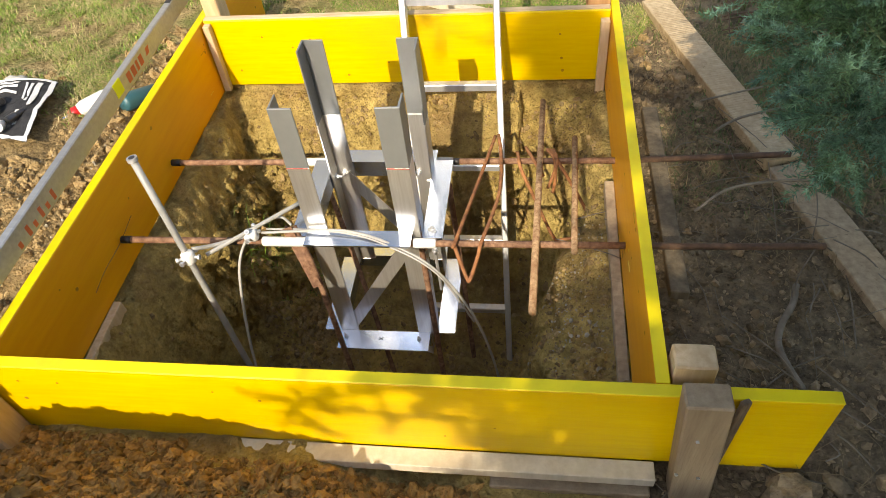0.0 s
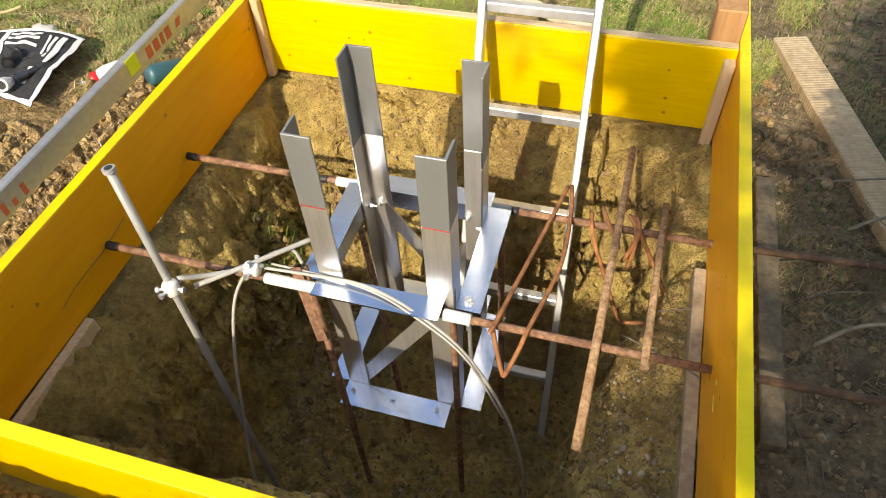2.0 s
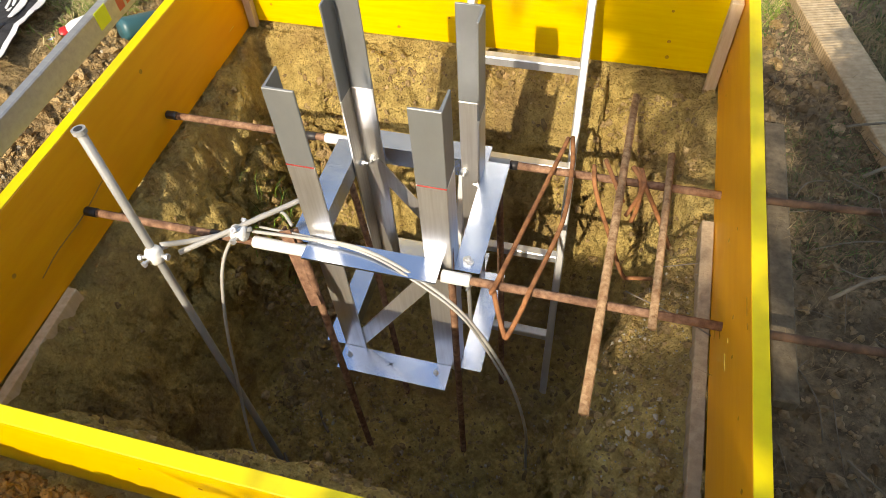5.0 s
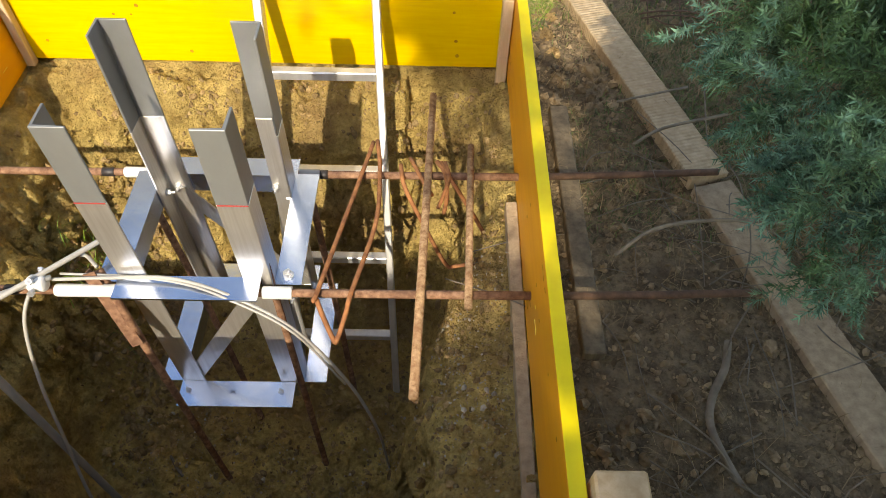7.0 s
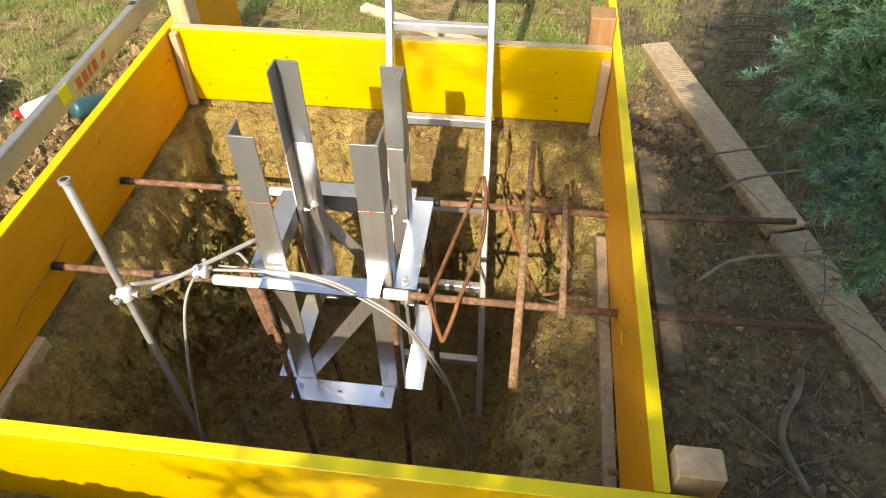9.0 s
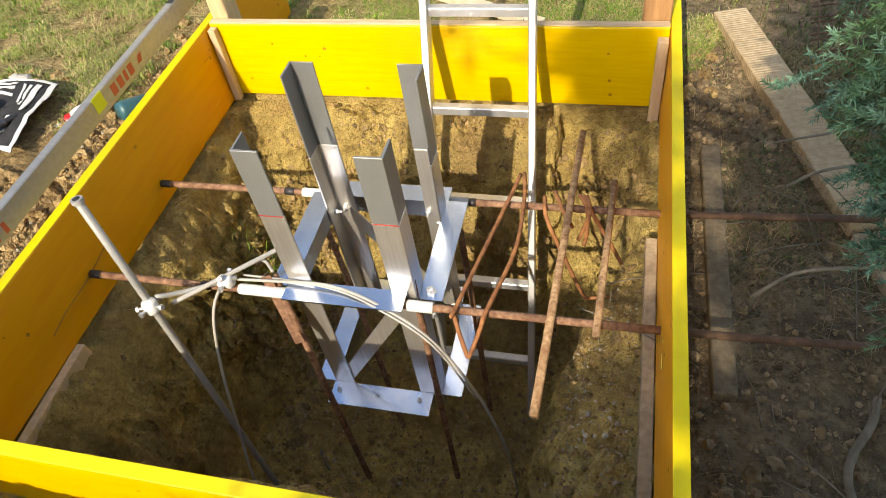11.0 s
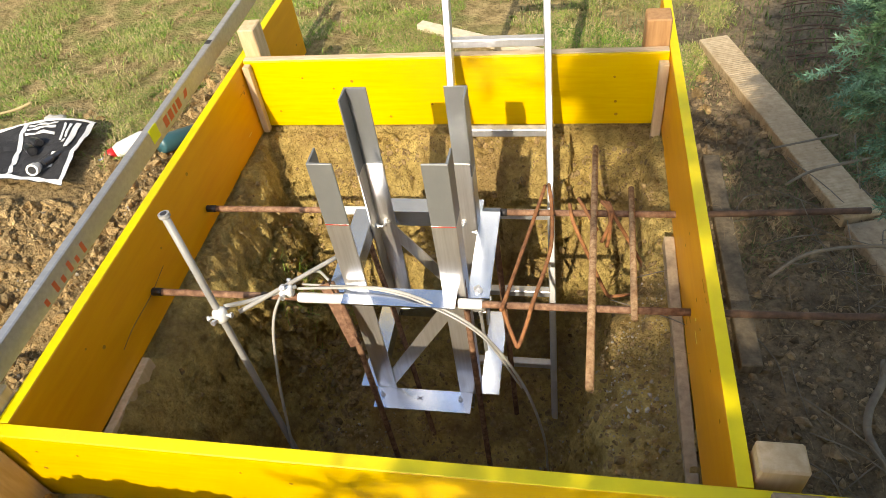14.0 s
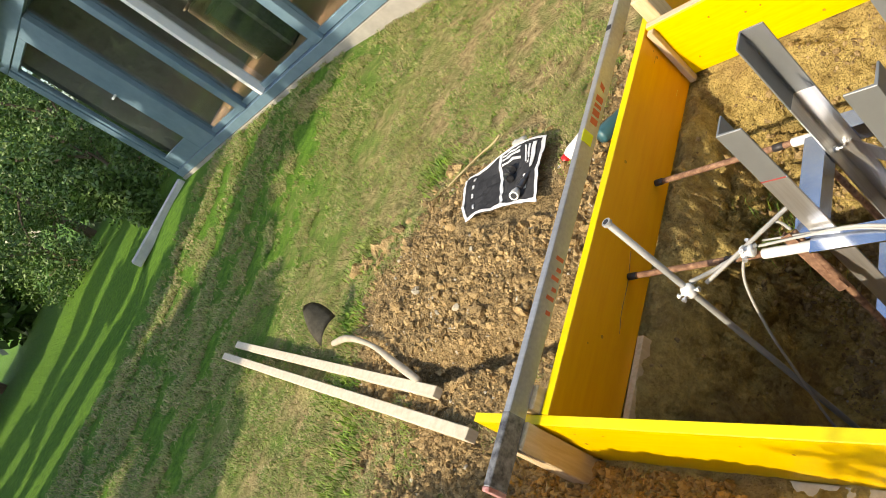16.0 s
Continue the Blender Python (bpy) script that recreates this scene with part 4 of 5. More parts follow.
bar("wooden_handle", tuple((x, y, height(x, y) + 0.028) for x, y in ((-0.41, 1.13), (-0.385, 1.22), (-0.35, 1.31))), 0.013, M_BARK, "worn brown wooden tool handle on the soil", "handle", n=4)
t = thing("teal_tub", "teal plastic tub lying between board and straightedge", "tub")
bm = bmesh.new()
a, b = Vector((-0.255, 1.13, height(-0.255, 1.13) + 0.045)), Vector((-0.175, 1.28, height(-0.175, 1.28) + 0.05))
tube(bm, [a, a.lerp(b, 0.08), a.lerp(b, 0.9), b], 0.04, 16, radii=[0.028, 0.033, 0.030, 0.016])
part("tub", bm, material("teal_plastic", (0.02, 0.085, 0.105), (0.035, 0.115, 0.135), rough=0.4, bump=0.02), t, smooth=True)

# ---- shovel on the lawn ----
t = thing("shovel", "shovel with a dull blade and greyed curved wooden handle", "shovel")
bar_pts = [Vector(p) for p in ((-1.93, 0.42, 0.06), (-1.72, 0.42, 0.09), (-1.43, 0.36, 0.10), (-1.19, 0.27, 0.085), (-1.00, 0.195, 0.06))]
bm = bmesh.new()
pts = rail(bar_pts, 8)
tube(bm, pts, 0.02, 12, radii=[0.0155 + 0.003 * math.sin(i * 0.3) for i in range(len(pts))])
part("handle", bm, material("greyed_handle_wood", (0.36, 0.31, 0.235), (0.52, 0.46, 0.36), rough=0.8, scale=14, bump=0.2), t, smooth=True)
bm = bmesh.new()
rows = []
for j in range(9):
    v = j / 8
    w = 0.09 * (1 - 0.55 * v ** 3)
    rows.append([bm.verts.new((-1.97 - 0.16 * v + 0.02 * (i / 6 - 0.5), 0.475 + 0.10 * v + (i / 6 - 0.5) * w * 2, 0.12 + 0.10 * v - 0.05 * (i / 6 - 0.5) ** 2 * 4 * 0.5)) for i in range(7)])
for a, b in zip(rows, rows[1:]):
    for i in range(6):
        bm.faces.new((a[i], a[i + 1], b[i + 1], b[i]))
bmesh.ops.solidify(bm, geom=bm.faces[:], thickness=0.003)
part("blade", bm, material("dull_dirty_steel", (0.085, 0.078, 0.055), (0.16, 0.14, 0.10), rough=0.7, metal=0.3, scale=25, bump=0.2), t, "dull dirty steel blade", smooth=True)


# ---- loose soil ----
def ico():
    bm = bmesh.new()
    bmesh.ops.create_icosphere(bm, subdivisions=1, radius=1)
    v1 = [v.co.copy() for v in bm.verts]
    f1 = [[v.index for v in f.verts] for f in bm.faces]
    bm.free()
    bm = bmesh.new()
    bmesh.ops.create_icosphere(bm, subdivisions=2, radius=1)
    v2 = [v.co.copy() for v in bm.verts]
    f2 = [[v.index for v in f.verts] for f in bm.faces]
    bm.free()
    return (v1, f1), (v2, f2)


ICO1, ICO2 = ico()


def clods(name, label, n, pick, mat, seed, big=0.02):
    rng = random.Random(seed)
    vs, fs = [], []
    k = 0
    while k < n:
        x, y, r = pick(rng)
        z = height(x, y)
        src = ICO2 if r > big else ICO1
        o = len(vs)
        q = Euler((rng.random() * 6, rng.random() * 6, rng.random() * 6)).to_matrix()
        sc = Vector((rng.uniform(0.6, 1.35), rng.uniform(0.7, 1.2), rng.uniform(0.5, 0.9)))
        off = Vector((rng.random() * 50, rng.random() * 50, rng.random() * 50))
        c = Vector((x, y, z + r * 0.05))
        for v in src[0]:
            d = 1 + 0.75 * noise.noise(v * 1.5 + off) + 0.4 * noise.noise(v * 4.0 + off)
            p = q @ Vector((v.x * sc.x * d, v.y * sc.y * d, v.z * sc.z * d)) * r + c
            vs.append(p[:])
        fs.extend([tuple(i + o for i in f) for f in src[1]])
        k += 1
    return tagged(soup(name, vs, fs, mat), label, "soil", kind="stuff")


def pick_heap(rng):
    while True:
        x, y = rng.gauss(-0.75, 0.52), rng.gauss(0.62, 0.45)
        if x < -0.05 and x > -2.3 and -0.1 < y < 1.75 and soil_area(x, y) > 0.35 and not (-1.0 < x < -0.42 and 0.83 < y < 1.28):
            return x, y, rng.uniform(0.012, 0.030) if rng.random() < 0.012 else min(0.02, 0.0016 + rng.expovariate(1 / 0.0030))


def pick_front(rng):
    while True:
        x, y = rng.uniform(-0.25, 1.45), -0.05 - abs(rng.gauss(0, 0.30))
        if soil_area(x, y) > 0.3 and not (x > 0.38 and y > -0.088) and not (x > 1.08 and y > -0.13):
            return x, y, min(0.030, 0.0022 + rng.expovariate(1 / 0.0034))


def pick_right(rng):
    while True:
        x, y = rng.uniform(1.47, 2.5), rng.uniform(-0.5, 1.8)
        return x, y, min(0.022, 0.002 + rng.expovariate(1 / 0.0035))


def pick_back(rng):
    return rng.uniform(-0.5, 1.6), rng.uniform(L + 0.05, 1.85), min(0.03, 0.004 + rng.expovariate(1 / 0.006))


def pick_pit(rng):
    while True:
        x, y = rng.uniform(0.03, 1.40), rng.uniform(0.03, 1.38)
        if x > 0.22 or rng.random() < 0.12:
            return x, y, min(0.018, 0.0012 + rng.expovariate(1 / 0.0028))


clods("spoil_clods", "dry crumbled clay clods on the spoil heap", 24000, pick_heap, M_CLOD, 3)


def pick_edge(rng):
    c = rng.choice(((-1.75, 1.07), (-1.62, 1.04), (-1.90, 0.96), (-1.98, 0.88), (-1.45, 1.20), (-1.70, 0.90), (-1.30, 1.32)))
    return c[0] + rng.gauss(0, 0.05), c[1] + rng.gauss(0, 0.05), rng.uniform(0.022, 0.055)


clods("edge_clods", "large dark clods along the lawn edge of the heap", 26, pick_edge, M_CLOD, 19)


def pick_lump(rng):
    return rng.uniform(1.62, 2.02), rng.uniform(-0.30, -0.03), rng.uniform(0.022, 0.052)


clods("corner_lumps", "large grey-brown soil lumps under the board end", 26, pick_lump, M_HUMUS_CLOD, 23)
def pick_bank(rng):
    while True:
        x, y = rng.uniform(-1.4, -0.1), -0.02 - abs(rng.gauss(0, 0.30))
        if soil_area(x, y) > 0.3:
            return x, y, min(0.026, 0.0022 + rng.expovariate(1 / 0.0036))


clods("bank_clods", "brown crumbly clods beside the battens", 8000, pick_bank, M_CLOD, 24)
clods("front_clods", "dark moist bounce-tinted clay clods before the near board", 13500, pick_front, M_CLAY, 4, 0.007)
clods("side_clods", "loose soil crumbs and pebbles beside the formwork", 10000, pick_right, M_HUMUS_CLOD, 5)
clods("back_clods", "loose soil crumbs behind the far board", 1200, pick_back, M_CLOD, 6)
clods("pit_crumbs", "loose soil crumbs on the pit walls", 9000, pick_pit, M_CLOD, 7)


M_GRIT = material("pale_grit", (0.33, 0.285, 0.20), (0.54, 0.48, 0.37), rough=0.9, scale=40, bump=0.4, island=0.3)


def pick_grit(rng):
    while True:
        c = rng.choice(((0.62, 0.36, 0.10), (0.85, 0.34, 0.09), (1.10, 0.50, 0.08), (1.30, 0.62, 0.07), (1.32, 0.35, 0.08), (0.45, 0.55, 0.10)))
        x, y = rng.gauss(c[0], c[2]), rng.gauss(c[1], c[2])
        if 0.04 < x < 1.39 and 0.04 < y < 1.36:
            return x, y, 0.0011 + rng.expovariate(1 / 0.0011)


def pick_stone(rng):
    while True:
        x, y = rng.gauss(-0.8, 0.6), rng.gauss(0.6, 0.5)
        if x < -0.15 and soil_area(x, y) > 0.3 and not (-1.0 < x < -0.42 and 0.83 < y < 1.28):
            return x, y, 0.003 + rng.expovariate(1 / 0.003)


def pick_wall(rng):
    return min(0.5, max(0.16, rng.gauss(0.29, 0.06))), min(1.3, max(0.5, rng.gauss(0.92, 0.17))), min(0.018, 0.002 + rng.expovariate(1 / 0.0042))


clods("wall_crumbs", "crumbling clay on the ragged pit wall", 2000, pick_wall, M_CLOD, 20)
clods("pit_grit", "pale grit scattered in the pit", 2200, pick_grit, M_GRIT, 8)
clods("heap_stones", "small pale stones in the spoil heap", 500, pick_stone, M_GRIT, 9)


# ---- grass ----
def blades(name, label, n, pick, mat, seed, tall=(0.03, 0.07), wide=0.0026, flat=0.5):
    rng = random.Random(seed)
    vs, fs = [], []
    for i in range(n):
        x, y, f = pick(rng)
        z = height(x, y) - 0.003
        h = rng.uniform(*tall) * f
        g = rng.random() * math.tau
        lean = rng.uniform(0.15, 1.0) * flat * 2
        cx, cy = math.cos(g), math.sin(g)
        w = wide * f * rng.uniform(0.7, 1.3)
        mx, my, mz = x + cx * h * lean * 0.35, y + cy * h * lean * 0.35, z + h * 0.62
        tx, ty, tz = x + cx * h * lean, y + cy * h * lean, z + h * max(0.12, 1 - 0.45 * lean)
        o = len(vs)
        vs += [(x - cy * w, y + cx * w, z), (x + cy * w, y - cx * w, z), (mx + cy * w * 0.7, my - cx * w * 0.7, mz), (mx - cy * w * 0.7, my + cx * w * 0.7, mz), (tx, ty, tz)]
        fs += [(o, o + 1, o + 2, o + 3), (o + 3, o + 2, o + 4)]
    return tagged(soup(name, vs, fs, mat), label, "grass", kind="stuff")


def pick_lawn(rng):
    while True:
        r = 1.2 + rng.random() ** 2.3 * 7.5
        a = rng.uniform(1.15, 3.55)
        x, y = 0.9 + r * math.cos(a), 0.2 + r * math.sin(a)
        if y > 3.42 or x < -8.4:
            continue
        s = soil_area(x, y)
        if s < 0.25 + rng.random() * 0.35 and fbm(x + 9, y, 2.6) + 0.55 * fbm(x, y + 5, 9.0) > -0.12 + rng.random() * 0.5:
            return x, y, 1.0 + max(0.0, r - 3.5) * 0.40


def pick_lawn_right(rng):
    while True:
        x, y = rng.uniform(0.9, 4.2), rng.uniform(1.1, 4.2)
        if soil_area(x, y) < 0.3 + rng.random() * 0.5:
            return x, y, 1.2


def pick_litter(rng):
    while True:
        x, y = rng.uniform(1.48, 2.5), rng.uniform(-0.3, 1.9)
        if rng.random() < 0.25 + 0.6 * bump_at(x, y, 1.75, 1.05, 0.3, 0.35):
            return x, y, 1.0


def pick_tuft(rng):
    cx, cy = rng.choice(((-1.9, 0.55), (-1.75, 0.2), (-1.5, -0.05), (-2.05, 1.0), (-1.55, 1.45), (-1.45, -0.35)))
    return cx + rng.gauss(0, 0.10), cy + rng.gauss(0, 0.08), 1.2


blades("lawn_grass", "short green lawn with dry patches", 150000, pick_lawn, M_GRASS, 11, tall=(0.012, 0.036), wide=0.0019, flat=1.0)
blades("lawn_grass", "short green lawn beside the long plank", 24000, pick_lawn_right, M_GRASS_SHADE, 12, tall=(0.015, 0.04), wide=0.0018)
M_DRY = material("dry_straw", (0.30, 0.225, 0.10), (0.56, 0.45, 0.24), rough=0.8, scale=3, bump=0, island=0.4)
blades("dry_lawn_grass", "dry straw-coloured grass in the lawn", 120000, pick_lawn, M_DRY, 15, tall=(0.012, 0.036), wide=0.0016, flat=1.2)
M_LITTER = material("brown_litter", (0.16, 0.11, 0.06), (0.32, 0.24, 0.13), rough=0.85, scale=3, bump=0, island=0.4)
blades("dry_litter", "dry grass litter on the soil", 2200, pick_litter, M_LITTER, 13, tall=(0.02, 0.07), wide=0.0008, flat=1.5)


def pick_strip(rng):
    while True:
        x, y = rng.uniform(1.58, 2.5), rng.uniform(0.7, 1.75)
        edge = 1.655 + (1.93 - y) * 0.286
        if abs(x - edge) < 0.06 or rng.random() > (0.25 if x < edge else 0.9) * ease((y - 0.65) / 0.3):
            continue
        if x < edge and y > 1.25 and rng.random() < 0.8:
            continue
        return x, y, 1.0


blades("strip_grass", "sparse green grass beside the decking plank", 9000, pick_strip, M_GRASS_SHADE, 17, tall=(0.015, 0.035), wide=0.0016, flat=1.1)
blades("strip_straw", "matted dry straw beside the decking plank", 6500, pick_strip, M_LITTER, 18, tall=(0.02, 0.05), wide=0.0011, flat=1.5)
def pick_sprout(rng):
    return rng.gauss(0.21, 0.04), rng.gauss(0.93, 0.07), 1.0


blades("wall_sprouts", "thin green sprouts hanging on the pit wall", 130, pick_sprout, M_GRASS, 16, tall=(0.05, 0.12), wide=0.0012, flat=0.9)
blades("weed_tufts", "fresh green weed tufts at the heap's edge", 2200, pick_tuft, M_GRASS, 14, tall=(0.02, 0.055), wide=0.003)


# ---- conifers ----
def sprigs(n, lumps, seed, length, needle, width, per, shell=0.55):
    """Needled shoots spread over the rounded lumps of a crown."""
    rng = np.random.default_rng(seed)
    vol = np.array([r ** 2 for *_, r in lumps])
    pick = rng.choice(len(lumps), n, p=vol / vol.sum())
    c = np.array([l[:3] for l in lumps])[pick]
    r = np.array([l[3] for l in lumps])[pick]
    d = rng.normal(size=(n, 3))
    d /= np.linalg.norm(d, axis=1, keepdims=True)
    base = c + d * (r * rng.uniform(shell, 1.0, n))[:, None]
    way = d + rng.normal(size=(n, 3)) * 0.45 + np.array((0, 0, 0.15))
    way /= np.linalg.norm(way, axis=1, keepdims=True)
    size = rng.uniform(0.6, 1.25, n)
    t = np.linspace(0.05, 1.0, per)
    droop = np.array((0, 0, -0.18))
    p = base[:, None] + (way[:, None] * t[None, :, None] + droop * (t ** 2)[None, :, None]) * (length * size)[:, None, None]
    q = rng.normal(size=(n, per, 3))
    q -= way[:, None] * (q * way[:, None]).sum(2, keepdims=True)
    q /= np.linalg.norm(q, axis=2, keepdims=True)
    nd = q * 0.8 + way[:, None] * rng.uniform(0.15, 0.65, (n, per, 1))
    nd /= np.linalg.norm(nd, axis=2, keepdims=True)
    ln = needle * rng.uniform(0.7, 1.2, (n, per, 1)) * (1.05 - 0.35 * t)[None, :, None]
    s = np.cross(nd, rng.normal(size=(n, per, 3)))
    s /= np.linalg.norm(s, axis=2, keepdims=True)
    a, b, e = p - s * width * 0.5, p + s * width * 0.5, p + nd * ln
    verts = np.stack((a, b, e), 2).reshape(-1, 3)
    k = np.arange(n * per)[:, None] * 3
    faces = np.concatenate((k, k + 1, k + 2), 1)
    twigs = [(base[i], way[i], length * size[i]) for i in range(n)]
    return verts.tolist(), faces.tolist(), twigs


def sprays(n, lumps, seed, shoots=13, per=24):
    """Feathered juniper sprays: arching branchlets that carry short needled shoots."""
    rg = np.random.default_rng(seed)
    unit = lambda a: a / np.linalg.norm(a, axis=-1, keepdims=True)
    vol = np.array([r ** 2 for *_, r in lumps])
    pick = rg.choice(len(lumps), n, p=vol / vol.sum())
    c, r = np.array([l[:3] for l in lumps])[pick], np.array([l[3] for l in lumps])[pick][:, None]
    d = unit(rg.normal(size=(n, 3)))
    start = c + d * r * rg.uniform(0.25, 0.55, (n, 1))
    way = unit(d + rg.normal(size=(n, 3)) * 0.35 + np.array((-0.10, 0, 0.18)))
    reach = np.clip(r * rg.uniform(0.45, 0.8, (n, 1)), 0.06, 0.15)
    side = unit(np.cross(way, rg.normal(size=(n, 3))))
    t = np.linspace(0.22, 1.0, shoots)
    sag = np.array((0, 0, -0.30))
    at = start[:, None] + (way[:, None] * t[None, :, None] + sag * (t ** 2)[None, :, None]) * reach[:, None]
    sign = np.where(np.arange(shoots) % 2, 1.0, -1.0)
    sign[-1] = 0.0
    out = unit(way[:, None] * 0.9 + side[:, None] * (sign[None, :, None] * 0.85) + rg.normal(size=(n, shoots, 3)) * 0.22 + sag * 0.2)
    ln = 0.046 * rg.uniform(0.6, 1.25, (n, shoots, 1)) * (1.15 - 0.55 * t)[None, :, None]
    base, out, ln = at.reshape(-1, 3), out.reshape(-1, 3), ln.reshape(-1, 1)
    k = len(base)
    u = np.linspace(0.06, 1.0, per)
    p = base[:, None] + out[:, None] * u[None, :, None] * ln[:, None]
    x = unit(np.cross(out, rg.normal(size=(k, 3))))
    y = np.cross(out, x)
    g = np.arange(per) * 2.4
    q = x[:, None] * np.cos(g)[None, :, None] + y[:, None] * np.sin(g)[None, :, None]
    nd = unit(q * 0.95 + out[:, None] * (0.25 + 0.75 * u)[None, :, None] + rg.normal(size=(k, per, 3)) * 0.12)
    s = unit(np.cross(nd, out[:, None] + rg.normal(size=(k, per, 3)) * 0.3)) * 0.00125
    nl = (0.0150 * (1.0 - 0.35 * u))[None, :, None] * rg.uniform(0.75, 1.2, (k, per, 1))
    v = np.stack((p - s, p + s, p + nd * nl), 2).reshape(-1, 3)
    i = np.arange(k * per)[:, None] * 3
    twigs = [(start[j], way[j], float(reach[j, 0])) for j in range(n)] + [(base[j], out[j], float(ln[j, 0])) for j in range(0, k, 4)]
    return v.tolist(), np.concatenate((i, i + 1, i + 2), 1).tolist(), twigs


def conifer(label, foot, top, lumps, n, seed, length, needle, width, per, twig_r, limb_r, feathered=False):
    t = thing("conifer", label, "conifer", "conifers by the pit")
    v, f, twigs = sprays(n, lumps, seed) if feathered else sprigs(n, lumps, seed, length, needle, width, per)
    o = soup("crown", v, f, M_SPRAY if feathered else M_NEEDLE)
    o.parent = t
    bm = bmesh.new()
    foot, top = Vector(foot), Vector(top)
    pts = [foot.lerp(top, i / 8) + Vector((0.03 * math.sin(i * 1.7), 0.03 * math.cos(i * 2.1), 0)) for i in range(9)]
    tube(bm, pts, 0.05, 12, radii=[limb_r * (1 - 0.85 * i / 8) for i in range(9)])
    part("trunk", bm, M_BARK, t, smooth=True)
    rng = random.Random(seed)
    for x, y, z, r in lumps:
        bm = bmesh.new()
        s = foot.lerp(top, max(0.05, min(0.9, (z - 0.35 * r - foot.z) / (top.z - foot.z))))
        e = Vector((x, y, z))
        mid = s.lerp(e, 0.5) + Vector((0, 0, 0.1 * r))
        w = rail([s, mid, e], 6)
        tube(bm, w, 0.01, 7, radii=[limb_r * 0.30 * (1 - 0.93 * i / len(w)) for i in range(len(w))])
        part("limb", bm, M_BARK, t, smooth=True)
    bm = bmesh.new()
    for b, d, ln in twigs[::2]:
        b, d = Vector(b), Vector(d)
        tube(bm, [b - d * ln * 0.3, b + d * ln * 0.9], twig_r, 3, cap=False)
    part("twig", bm, M_SHOOT, t)["kind"] = "stuff"
    return t


LUMPS_NEAR = ((1.68, 0.42, 0.76, 0.09), (1.68, 0.28, 0.68, 0.08), (1.71, 0.36, 0.80, 0.12), (1.70, 0.52, 0.84, 0.12), (1.70, 0.20, 0.74, 0.11), (1.85, 0.16, 0.72, 0.14), (2.02, 0.22, 0.72, 0.18), (1.70, 0.30, 0.95, 0.12), (1.72, 0.46, 0.90, 0.20), (1.73, 0.24, 0.83, 0.17), (1.92, 0.12, 0.82, 0.20), (1.97, 0.42, 0.86, 0.26), (1.82, 0.72, 0.92, 0.24), (2.12, 0.75, 1.0, 0.30), (1.86, 0.42, 1.18, 0.28), (2.22, 0.32, 1.10, 0.34), (1.95, 0.95, 1.15, 0.26), (2.15, 0.05, 0.88, 0.22), (2.3, 0.6, 1.4, 0.35), (2.0, 0.3, 1.5, 0.3), (2.1, 0.6, 1.8, 0.3))
conifer("dense blue-green juniper overhanging the long plank", (2.35, 0.45, -0.05), (2.2, 0.5, 2.0), LUMPS_NEAR, 1550, 21, 0.056, 0.0115, 0.0017, 58, 0.0008, 0.030, True)
rng = random.Random(9)
LUMPS_SHADE = tuple((1.05 + rng.uniform(0, 1.9), -2.6 + rng.uniform(-0.35, 0.35), 0.75 + 1.3 * rng.random(), rng.uniform(0.28, 0.45)) for _ in range(30)) + ((0.96, -2.5, 2.03, 0.15), (0.66, -2.5, 3.13, 0.13), (0.68, -2.55, 3.10, 0.12), (0.64, -2.45, 3.16, 0.11), (0.58, -2.52, 3.22, 0.09), (0.72, -2.5, 2.93, 0.10), (0.79, -2.5, 2.78, 0.12), (0.47, -2.5, 3.26, 0.05), (0.20, -2.5, 3.24, 0.04), (0.62, -2.55, 1.75, 0.16), (0.47, -2.5, 2.06, 0.11), (0.44, -2.5, 2.16, 0.07), (0.29, -2.5, 2.10, 0.06), (0.24, -2.5, 2.16, 0.04), (0.04, -2.5, 2.06, 0.045), (0.66, -2.5, 2.15, 0.08), (0.62, -2.5, 1.98, 0.08), (0.82, -2.5, 1.70, 0.20), (0.98, -2.5, 1.75, 0.30)) + ((1.25, -2.5, 2.85, 0.22), (1.55, -2.5, 3.15, 0.24), (1.85, -2.5, 2.85, 0.24), (2.15, -2.55, 3.1, 0.24), (2.45, -2.55, 2.8, 0.25), (1.35, -2.5, 3.4, 0.14)) + tuple((1.16 + 0.27 * i, -2.5, 2.17 + 0.04 * (i % 2), 0.36) for i in range(8))
LUMPS_SHADE = tuple((x + 0.24 if 1.7 < z < 2.165 and x < 1.4 else x, y, z, r) for x, y, z, r in LUMPS_SHADE) + ((1.14, -2.5, 2.02, 0.15), (1.05, -2.5, 2.12, 0.09))
conifer("tall dark juniper standing behind the near bank", (1.9, -2.65, -0.05), (1.6, -2.6, 3.0), LUMPS_SHADE, 22000, 22, 0.10, 0.05, 0.012, 15, 0.003, 0.08)

# Unseen conifer added to darken the board end and right-hand ground.
LUMPS_TALL = tuple((2.3 + rng.uniform(-0.75, 1.3), -4.3 + rng.uniform(-0.5, 0.5), 0.8 + 4.6 * i / 30, rng.uniform(0.4, 0.62)) for i in range(30))
conifer("unseen tall conifer added to shade the board end", (2.6, -4.4, -0.05), (2.5, -4.3, 5.4), LUMPS_TALL, 6500, 25, 0.18, 0.06, 0.014, 18, 0.003, 0.10)
# Two out-of-view junipers added to keep skylight off the soil strip.
LUMPS_SIDE = tuple((2.85 + rng.uniform(-0.5, 0.9), -0.75 + rng.uniform(-0.7, 0.7), 0.55 + 2.0 * rng.random(), rng.uniform(0.3, 0.45)) for _ in range(22))
